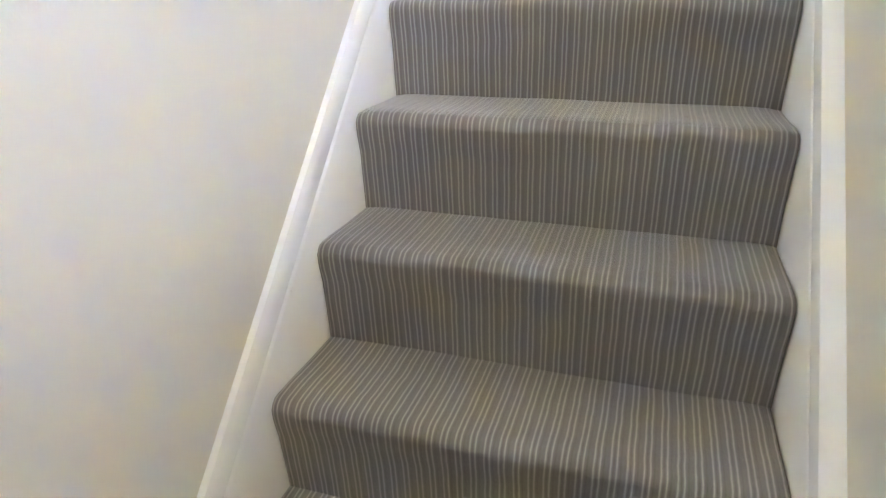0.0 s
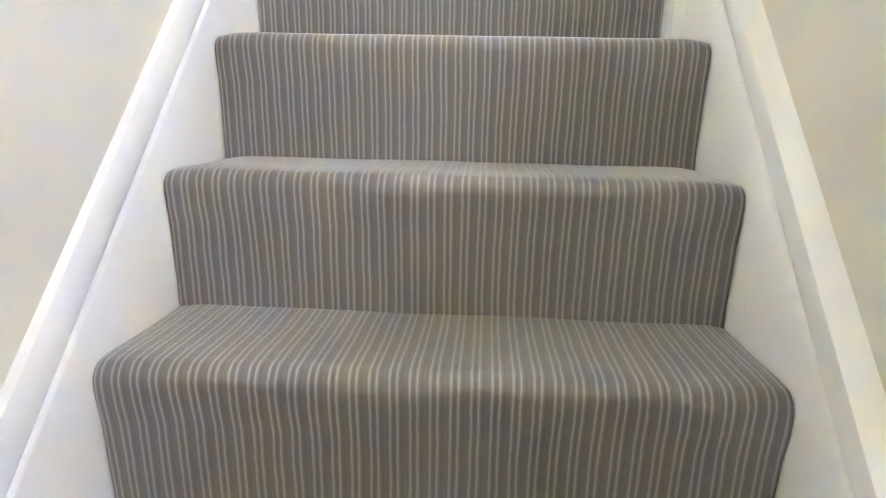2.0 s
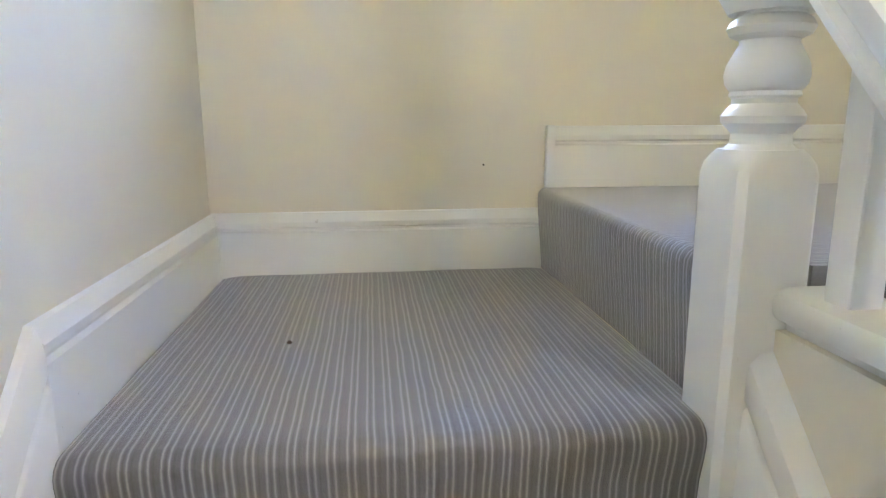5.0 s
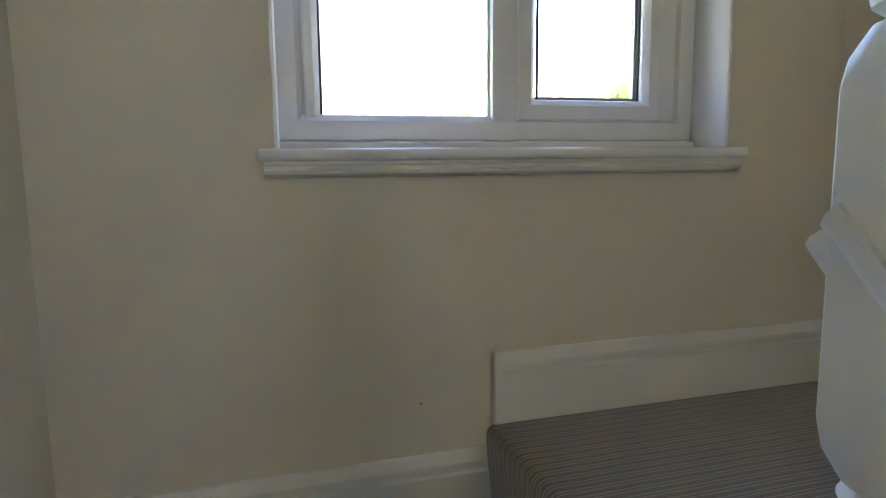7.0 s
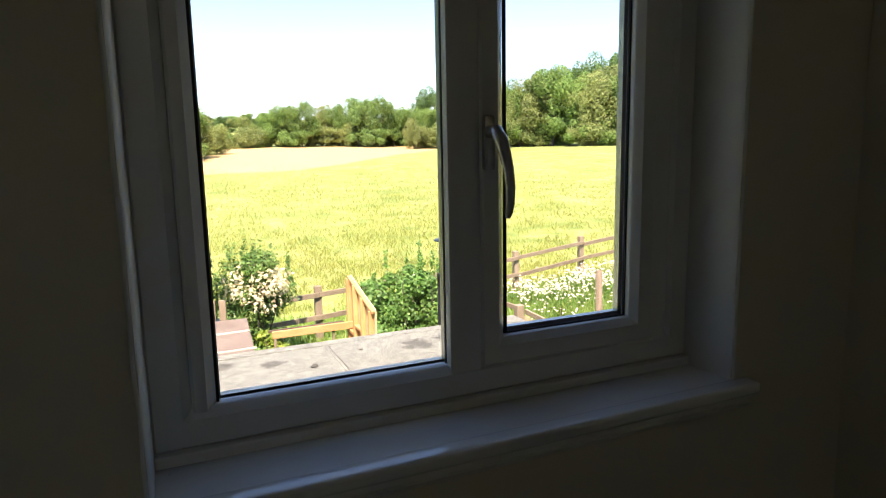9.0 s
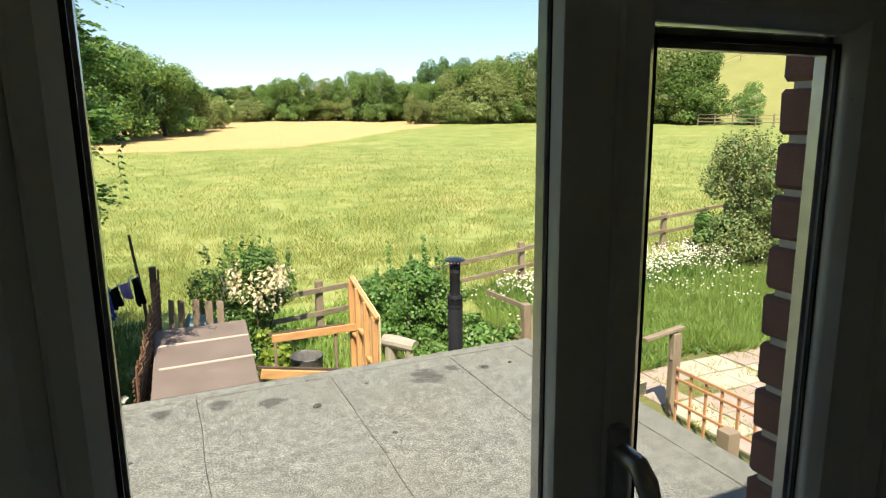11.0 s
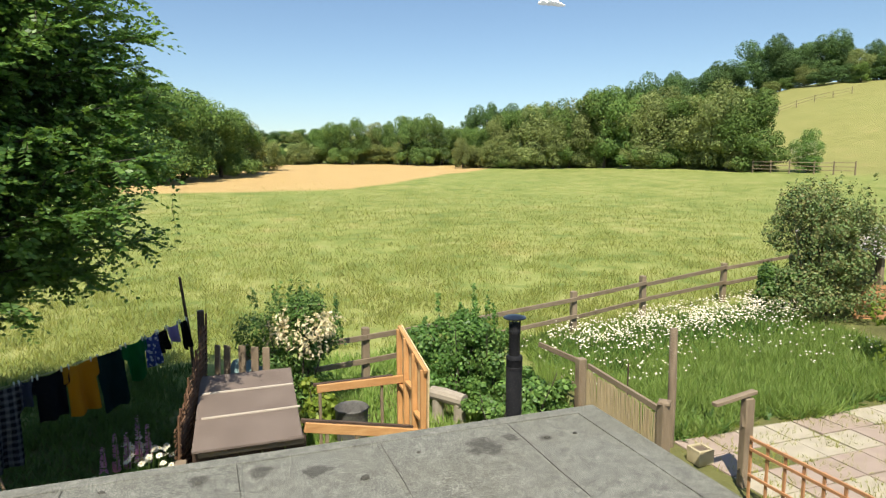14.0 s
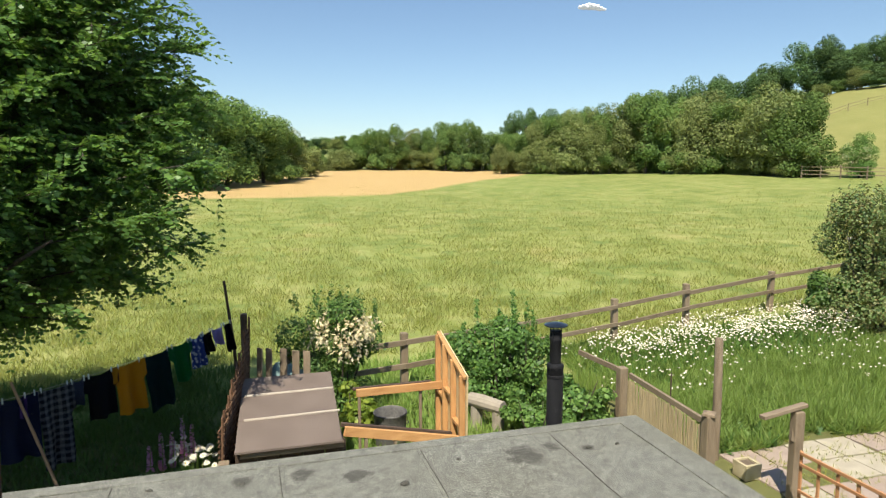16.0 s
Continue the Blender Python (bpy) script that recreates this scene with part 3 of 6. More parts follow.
part("cap", lathe([(0.038, 0.842), (0.036, 0.850), (0.048, 0.858), (0.052, 0.872), (0.044, 0.886), (0.050, 0.900), (0.048, 0.930), (0.034, 0.952), (0.012, 0.962)], seg=28), M["paint"], newel, "", True)

curb = thing("balustrade_curb", "white painted curb rail on the stair wall", "rail", (0, 0, 0))
CURB = [(0, 0), (0.07, 0), (0.07, 0.052), (-0.005, 0.052), (-0.016, 0.046), (-0.020, 0.036), (-0.020, 0.024), (-0.014, 0.014), (0, 0.010)]
part("curb_rail", sweep(CURB, [((0.844, -0.021, 0.128), (1, 0, 0), (0, 0, 1)), ((0.844, FRONT, 0.128), (1, 0, 0), (0, 0, 1))]), M["paint"], curb, "", True)

RAIL_Z = 0.655      # top of the handrail over y = 0


def rail_z(y):
    return RAIL_Z + y * RISE / GOING


rail = thing("handrail", "white painted moulded handrail sloping down with the stairs", "handrail", (0, 0, 0))
slope = Vector((0, 1, RISE / GOING)).normalized()
up = Vector((1, 0, 0)).cross(slope)
RAIL = [(-0.024, -0.058), (0.024, -0.058), (0.028, -0.046), (0.022, -0.036), (0.030, -0.031), (0.036, -0.018), (0.034, -0.006), (0.022, 0.003), (0, 0.006), (-0.022, 0.003),
        (-0.034, -0.006), (-0.036, -0.018), (-0.030, -0.031), (-0.022, -0.036), (-0.028, -0.046)]
RAIL_X = 0.803
part("rail", sweep(RAIL, [((RAIL_X, y, rail_z(y)), (1, 0, 0), up) for y in (0.06, -1.2, -2.55)]), M["paint"], rail, "", True)
for y in (-0.9, -1.7, -2.4):
    bracket = tube([(0.84, y, rail_z(y) - 0.12), (0.82, y, rail_z(y) - 0.12), (RAIL_X, y, rail_z(y) - 0.07)], [0.012, 0.009, 0.011])
    part("bracket", bracket, M["paint"], rail, "", True)


def spindle():
    ob = thing("baluster", "white painted square stair baluster on the curb rail", "baluster", (0, 0, 0), "balusters of the landing")
    part("shaft", box(-0.019, 0.019, -0.019, 0.019, 0.0, 0.5, 0.003), M["paint"], ob)
    return ob


for y in (-0.095, -0.185, -0.275, -0.365):
    s = spindle()
    hgt = max(0.05, rail_z(y) - 0.075 - 0.18)
    s.location = (0.862, y, 0.178)
    s.children[0].data.transform(Matrix.Diagonal((1, 1, hgt / 0.5 + 0.12, 1)))

# ---- window ----
FY = 0.985        # inner face of the frame
window = thing("window_1", "white plastic double window with fixed pane and side casement", "window", (0, 0, 0), kind="structure")


def mitred(name, x0, x1, z0, z1, wid, y0, y1, parent, lip=0.006):
    """A frame of four mitred lengths, each of them stepped towards the glass."""
    outline = [(0, y0 + 0.004), (0.004, y0), (wid - 0.014, y0), (wid - 0.010, y0 + 0.004), (wid - 0.002, y0 + 0.010), (wid, y0 + 0.016), (wid, y1 - 0.01), (wid - 0.006, y1), (0, y1)]
    bm = bmesh.new()
    corners = [((x0, z0), (1, 1)), ((x1, z0), (-1, 1)), ((x1, z1), (-1, -1)), ((x0, z1), (1, -1))]
    rings = [[bm.verts.new((cx + dx * a, y, cz + dz * a)) for a, y in outline] for (cx, cz), (dx, dz) in corners]
    for r0, r1 in zip(rings, rings[1:] + rings[:1]):
        for i in range(len(outline)):
            j = (i + 1) % len(outline)
            bm.faces.new((r0[i], r0[j], r1[j], r1[i]))
    return part(name, bm, M["upvc"], parent, "", True)


mitred("window_frame", 0.386, 1.348, 0.790, 1.726, 0.055, FY, FY + 0.07, window)
part("mullion", box(0.872, 0.890, FY + 0.02, FY + 0.069, 0.826, 1.675, 0.004, bm=box(0.839, 0.897, FY + 0.001, FY + 0.022, 0.826, 1.675, 0.005)), M["upvc"], window, "", True)
mitred("glazing_bead", 0.441, 0.879, 0.802, 1.698, 0.034, FY + 0.006, FY + 0.05, window)
casement = mitred("casement", 0.896, 1.257, 0.836, 1.676, 0.046, FY - 0.003, FY + 0.052, window)
part("casement_stop", box(1.246, 1.297, FY + 0.004, FY + 0.068, 0.832, 1.674, 0.003), M["upvc"], window)
part("sill_trim", box(0.386, 1.348, FY - 0.012, FY + 0.02, 0.768, 0.790, 0.004), M["upvc"], window)
for n, x0, x1, z0, z1 in (("gasket", 0.473, 0.843, 0.838, 1.662), ("gasket", 0.950, 1.213, 0.879, 1.619)):
    bm = bmesh.new()
    for bx in ((x0, x0 + 0.005, z0, z1), (x1 - 0.005, x1, z0, z1), (x0, x1, z0, z0 + 0.005), (x0, x1, z1 - 0.005, z1)):
        box(bx[0], bx[1], FY + 0.019, FY + 0.024, bx[2], bx[3], bm=bm)
    part(n, bm, M["rubber"], window)
for x0, x1, z0, z1 in ((0.462, 0.860, 0.826, 1.678), (0.932, 1.222, 0.871, 1.627)):
    pane = part("pane", box(x0, x1, FY + 0.025, FY + 0.029, z0, z1), M["glass"], window, "clear glass pane")
    pane.visible_shadow = False
    bm = bmesh.new()
    for bx in ((x0, x0 + 0.019, z0, z1), (x1 - 0.019, x1, z0, z1), (x0, x1, z0, z0 + 0.019), (x0, x1, z1 - 0.019, z1)):
        box(bx[0], bx[1], FY + 0.031, FY + 0.045, bx[2], bx[3], bm=bm)
    part("spacer", bm, M["handle_metal"], window)

handle = part("handle_plate", box(0.897, 0.916, FY - 0.016, FY - 0.002, 1.165, 1.252, 0.005), M["handle_metal"], window, "grey metal casement handle", True)
LEVER = [(0.906, FY - 0.014, 1.226), (0.905, FY - 0.040, 1.226), (0.907, FY - 0.050, 1.212), (0.912, FY - 0.054, 1.190), (0.917, FY - 0.056, 1.165), (0.919, FY - 0.057, 1.140), (0.919, FY - 0.056, 1.115), (0.917, FY - 0.055, 1.100), (0.916, FY - 0.054, 1.092)]
part("lever", tube(LEVER, [0.010, 0.010, 0.011, 0.0095, 0.0085, 0.008, 0.0075, 0.0065, 0.004], 12), M["handle_metal"], handle, "", True)

sill = thing("window_sill", "white painted window board with moulded front edge", "window sill", (0, 0, 0))
part("board", box(0.344, 1.390, BACK - 0.036, BACK + 0.002, 0.751, 0.774, 0.009, 4), M["sill_paint"], sill, "", True)
part("board_inner", box(WX0 + 0.001, WX1 - 0.001, BACK - 0.01, FY + 0.01, 0.752, 0.7735), M["sill_paint"], sill)
part("apron_moulding", sweep([(0, 0.752), (0.026, 0.752), (0.026, 0.745), (0.021, 0.742), (0.021, 0.737), (0.025, 0.734), (0.023, 0.728), (0.013, 0.723), (0, 0.721)],
                            [((0.357, BACK, 0), (0, -1, 0), (0, 0, 1)), ((1.379, BACK, 0), (0, -1, 0), (0, 0, 1))]), M["paint"], sill, "", True)


def reveal(name, x, inward):
    """Plaster reveal with a worn, uneven arris."""
    bm = bmesh.new()
    rows = []
    for i in range(34):
        z = 0.772 + (WZ1 - 0.772) * i / 33
        n = noise.noise(Vector((x * 3, 0, z * 14))) * 0.003
        rows.append([bm.verts.new((x + inward * d + n * (1 if d < 0.004 else 0.3), y + n * 0.5, z)) for d, y in ((-0.004, BACK - 0.003), (0.0, BACK - 0.001), (0.004, BACK + 0.006), (0.006, BACK + 0.02), (0.006, FY + 0.02))])
    for a, b in zip(rows, rows[1:]):
        for j in range(4):
            bm.faces.new((a[j], a[j + 1], b[j + 1], b[j]))
    return tagged(finish(name, bm, M["white_wall"], None, "", True), "white painted window reveal with chipped edge", "reveal", kind="structure")


reveal("reveal_left", WX0 - 0.001, 1)
reveal("reveal_right", WX1 + 0.001, -1)
setting("reveal_head", box(WX0, WX1, BACK, FY, WZ1 - 0.006, WZ1 + 0.002), M["white_wall"], "white painted window head")

mark = thing("wall_mark", "small dark nick in the cream plaster", "mark", (0.642, BACK, 0.261))
part("nick", lathe([(0.0022, -0.0005), (0.0026, 0.0003), (0.0012, 0.0010)], seg=7), M["dark_wood"], mark)
mark.rotation_euler = (radians(90), 0, 0)
for x, y, z in ((0.22, 0.36, 0.0), (1.02, 0.20, UPZ)):
    crumb = thing("lint_speck", "tiny dark speck of lint on the carpet", "speck", (x, y, z), "specks on the carpet")
    part("speck", lathe([(0.003, 0.0), (0.005, 0.002), (0.003, 0.005)], seg=7), M["dark_wood"], crumb)

# ---- outside: ground ----
EYE_X, EYE_Y = 0.5, 0.85


def smooth01(v):
    v = min(1.0, max(0.0, v))
    return v * v * (3 - 2 * v)


def gz(x, y):
    """Height of the ground: garden, meadow rising away, hill to the right."""
    r = math.hypot(x - EYE_X, y - EYE_Y)
    if y < 0:
        r = min(r, abs(x) * 0.5)
    z = -2.65 + 0.0475 * max(0.0, min(r, 120) - 14) + 0.055 * max(0.0, r - 120)
    az = math.degrees(math.atan2(x - EYE_X, y - EYE_Y))
    z += 17.0 * smooth01((az - 34) / 16) * smooth01((r - 92) / 110) * (1 if y > 0 else 0)
    if r > 14:
        z += 0.35 * noise.noise(Vector((x * 0.035, y * 0.035, 0))) * min(1, (r - 14) / 20)
    return z


def polar(az, r):
    return EYE_X + r * math.sin(radians(az)), EYE_Y + r * math.cos(radians(az))


def ground_sheet():
    ts = np.linspace(-1, 1, 171)
    xs = 6 + 4.0 * np.sinh(ts * 6.3)
    ys = 10 + 4.0 * np.sinh(ts * 6.3)
    verts = [(x, y, gz(x, y)) for y in ys for x in xs]
    n = len(xs)
    faces = [(j * n + i, j * n + i + 1, (j + 1) * n + i + 1, (j + 1) * n + i) for j in range(n - 1) for i in range(n - 1)]
    me = bpy.data.meshes.new("ground")
    me.from_pydata(verts, [], faces)
    me.shade_smooth()
    me.materials.append(M["ground"])
    return tagged(new("ground", me), "rough green meadow with a dry straw-coloured field beyond", "ground", kind="structure")


ground_sheet()


# ---- plants ----
def cloud_mesh(name, base, along, side, mat):
    """Many small leaf blades: base points, length vectors and side vectors, as one mesh."""
    n = len(base)
    bend = np.cross(along, side)
    bend /= np.linalg.norm(bend, axis=1, keepdims=True) + 1e-9
    ln = np.linalg.norm(along, axis=1, keepdims=True)
    v = np.empty((n, 4, 3))
    v[:, 0] = base
    v[:, 1] = base + along * 0.45 + side + bend * ln * 0.10
    v[:, 2] = base + along
    v[:, 3] = base + along * 0.45 - side + bend * ln * 0.10
    me = bpy.data.meshes.new(name)
    me.vertices.add(4 * n)
    me.vertices.foreach_set("co", v.ravel())
    me.loops.add(4 * n)
    me.loops.foreach_set("vertex_index", np.arange(4 * n, dtype=np.int32))
    me.polygons.add(n)
    me.polygons.foreach_set("loop_start", np.arange(0, 4 * n, 4, dtype=np.int32))
    me.update()
    me.validate()
    me.materials.append(mat)
    return me


def rand_dirs(rng, n):
    d = rng.normal(size=(n, 3))
    return d / np.linalg.norm(d, axis=1, keepdims=True)


def leaf_ball(rng, n, centre, radii, size, shell=0.55, lobes=9, squash=0.5):
    """Leaf placement round lobes scattered through an ellipsoid; gives base, along, side."""
    c = rand_dirs(rng, lobes) * rng.uniform(0.42, 0.90, (lobes, 1))
    c[0] = 0
    lr = rng.uniform(0.14, 0.42, lobes)
    lr[0] = 0.50
    k = rng.choice(lobes, n, p=lr ** 2 / (lr ** 2).sum())
    d = rand_dirs(rng, n)
    rad = lr[k] * rng.uniform(shell, 1.05, n) ** 0.6
    p = c[k] + d * rad[:, None]
    p = np.array(centre) + p * np.array(radii)
    face = d + rand_dirs(rng, n) * 0.75 + np.array([0, 0, 0.25])
    face /= np.linalg.norm(face, axis=1, keepdims=True)
    out = np.cross(face, rand_dirs(rng, n)) + np.array([0, 0, -0.15])
    out /= np.linalg.norm(out, axis=1, keepdims=True)
    s = size * rng.uniform(0.55, 1.35, (n, 1))
    side = np.cross(out, face)
    side /= np.linalg.norm(side, axis=1, keepdims=True) + 1e-9
    return p, out * s, side * s * squash


def mesh_child(name, me, parent, label=""):
    ob = new(name, me)
    ob.parent = parent
    if label:
        ob["label"] = label
    return ob


def limbs(rng, height, spread, count, base_r, seg=6):
    """Trunk and limbs as one branching mesh."""
    bm = bmesh.new()

    def add(pts, rr):
        t = tube(pts, rr, seg)
        me = bpy.data.meshes.new("limb")
        t.to_mesh(me)
        t.free()
        bm.from_mesh(me)
        bpy.data.meshes.remove(me)

    lean = rng.uniform(-0.06, 0.06, 2) * height
    trunk = [(lean[0] * t, lean[1] * t, height * 0.62 * t - 0.15 * (t == 0)) for t in (0, 0.3, 0.6, 1.0)]
    add(trunk, [base_r * 1.25, base_r, base_r * 0.8, base_r * 0.5])
    for i in range(count):
        a = 2 * math.pi * (i + rng.uniform(-0.3, 0.3)) / count
        h0 = height * rng.uniform(0.18, 0.55)
        l = spread * rng.uniform(0.55, 0.9)
        o = Vector((lean[0] * h0 / height, lean[1] * h0 / height, h0))
        d = Vector((math.cos(a), math.sin(a), rng.uniform(0.35, 0.95)))
        add([o, o + d * l * 0.4 + Vector((0, 0, 0.1 * l)), o + d * l * 0.75, o + d * l], [base_r * 0.5, base_r * 0.34, base_r * 0.2, base_r * 0.06])
    return bm


def make_tree(seed, kind, name="field_tree", label="", category="tree", blades=17000, size=0.022, blossom=None):
    """A tree one unit tall; it is scaled where it stands."""
    rng = np.random.default_rng(seed)
    ob = thing(name, label, category, (0, 0, -500))
    part("trunk", limbs(rng, 1.0, 0.36, 7, 0.022), M["bark"], ob, "", True)
    rx = rng.uniform(0.36, 0.46)
    b1 = leaf_ball(rng, int(blades * 0.72), (0, 0, 0.60), (rx, rx, 0.44), size, lobes=30)
    b2 = leaf_ball(rng, int(blades * 0.28), (rng.uniform(-0.1, 0.1), rng.uniform(-0.1, 0.1), 0.28), (rx * 0.95, rx * 0.95, 0.26), size, lobes=14)
    mesh_child("crown", cloud_mesh("crown", *[np.vstack(q) for q in zip(b1, b2)], M[kind]), ob)
    if blossom:
        mesh_child("blossom", cloud_mesh("blossom", *leaf_ball(rng, 1100, (0, 0, 0.62), (rx * 1.05, rx * 1.05, 0.42), size * 0.8, 0.9, 15), M[blossom]), ob)
    return ob


stock = {
    "g": [make_tree(11 + i, "hedge_leaf", label="leafy green hedgerow tree at the field edge") for i in range(3)],
    "o": [make_tree(31 + i, "olive_leaf", label="olive-green hawthorn tree at the field edge") for i in range(3)],
    "d": [make_tree(51 + i, "far_leaf", label="tall dark green tree on the far slope") for i in range(3)],
}
tree_rng = random.Random(5)


def plant(kind, az, r, top, width, group):
    src = tree_rng.choice(stock[kind])
    x, y = polar(az, r)
    z = gz(x, y) - 0.3
    h = top - z
    ob = copy_thing(src, pose(x, y, z, 0, 0, tree_rng.uniform(0, 360)))
    wid = width * tree_rng.uniform(0.92, 1.12)
    ob.matrix_basis = ob.matrix_basis @ Matrix.Diagonal((wid, wid, h, 1))
    ob["group"] = group
    return ob


LEFT_ROW = [("g", -6.5, 70, 11.0), ("g", -4.4, 72, 10.8), ("g", -2.5, 75, 10.6), ("d", -1.2, 78, 9.7), ("g", 0.5, 80, 9.0), ("g", 1.8, 84, 8.8), ("o", 2.8, 88, 7.3), ("o", 4.5, 96, 5.4), ("g", 3.7, 112, 6.4), ("g", 5.3, 116, 5.6), ("o", 6.1, 118, 5.2)]
FAR_WOOD = [("gdo"[i % 3], 3.4 + 0.42 * i, 322 + 9 * (i % 4), 19.0 + 1.3 * math.sin(i * 2.3) + 0.12 * i) for i in range(17)]
VALLEY = [("dgd"[i % 3], 1.0 + 0.95 * i, 205 + 12 * (i % 3), 10.3 + 0.8 * math.sin(i * 1.9)) for i in range(9)]
HEDGE = [("o", 6.8, 116, 4.9), ("g", 8.8, 120, 8.9), ("g", 10.2, 118, 9.8), ("g", 11.7, 116, 10.5), ("o", 13.4, 122, 10.4), ("g", 14.9, 120, 10.4), ("g", 16.6, 116, 11.1), ("g", 18.4, 114, 11.1),
         ("g", 19.6, 117, 10.0), ("g", 20.9, 119, 9.2), ("o", 21.5, 104, 6.7), ("g", 22.6, 116, 9.0)]
BEHIND = [("d", 22.2, 215, 20.6), ("d", 23.9, 210, 22.9), ("d", 25.1, 215, 22.3), ("d", 26.2, 212, 22.6), ("g", 28.3, 190, 21.0), ("d", 30.3, 190, 21.1), ("g", 33.5, 170, 21.5), ("d", 36.4, 165, 24.0), ("d", 38.6, 160, 23.2)]
RIGHT_HEDGE = [("g", 23.8, 108, 8.7), ("o", 25.1, 106, 9.8), ("g", 26.5, 106, 11.4), ("o", 28.0, 105, 12.1), ("o", 29.5, 103, 10.3), ("g", 30.9, 104, 10.8), ("o", 32.3, 104, 12.8), ("g", 33.8, 103, 13.8),
               ("g", 35.3, 102, 13.6), ("o", 36.8, 101, 13.0), ("o", 38.2, 118, 15.7), ("o", 39.4, 100, 11.9), ("g", 40.7, 99, 12.2), ("o", 42.2, 97, 11.5), ("o", 43.6, 94, 12.9), ("g", 45.2, 92, 11.6)]
HILL_WOOD = [("d", 39.8, 190, 27.0), ("d", 41.2, 200, 29.5), ("d", 42.3, 205, 31.0), ("d", 43.8, 210, 33.5), ("d", 45.9, 200, 36.6), ("d", 47.2, 196, 36.3), ("d", 48.5, 198, 34.5), ("d", 49.9, 200, 37.1), ("d", 51.1, 205, 36.8), ("d", 53.5, 200, 33.5), ("o", 52.3, 190, 31.0), ("g", 54.6, 192, 32.0), ("o", 55.6, 188, 31.0), ("g", 56.9, 188, 33.0)]
for rows, group, wf in ((LEFT_ROW, "trees left of the field", 1.05), (FAR_WOOD, "far woodland", 0.9), (VALLEY, "trees across the valley", 1.2), (HEDGE, "hedgerow across the field", 0.95), (BEHIND, "trees behind the hedgerow", 0.8),
                        (RIGHT_HEDGE, "hedgerow across the field", 0.92), (HILL_WOOD, "wood on the hill", 1.1)):
    for kind, az, r, top in rows:
        x, y = polar(az, r)
        plant(kind, az, r, top, max(5.0, (top - gz(x, y)) * wf) if r < 300 else 9.0, group)
# low scrub fills the foot of the hedgerow
for i in range(34):
    az = 7.5 + i * 1.16
    r = (119 if az < 22 else 106) - max(0, az - 30) * 0.8 + tree_rng.uniform(-2, 2)
    x, y = polar(az, r)
    plant(tree_rng.choice("oog"), az, r, gz(x, y) + tree_rng.uniform(2.6, 4.8), tree_rng.uniform(4.5, 7), "scrub under the hedgerow")
for i in range(13):
    az = 40.5 + i * 1.2
    r = 186 + tree_rng.uniform(-3, 3)
    x, y = polar(az, r)
    plant(tree_rng.choice("dgo"), az, r, gz(x, y) + tree_rng.uniform(2.8, 5.0), tree_rng.uniform(6, 9), "scrub under the hill wood")
elder = make_tree(77, "bush_leaf", "elder_tree", "small elder tree with pale blossom by the rail fence", blossom="elder_petal")
ex, ey = polar(49.4, 92)
elder.matrix_basis = pose(ex, ey, gz(ex, ey) - 0.4) @ Matrix.Diagonal((5.6, 5.6, 5.4, 1))
for trees in stock.values():
    for ob in trees:
        for o in (*ob.children, ob):
            bpy.data.objects.remove(o)


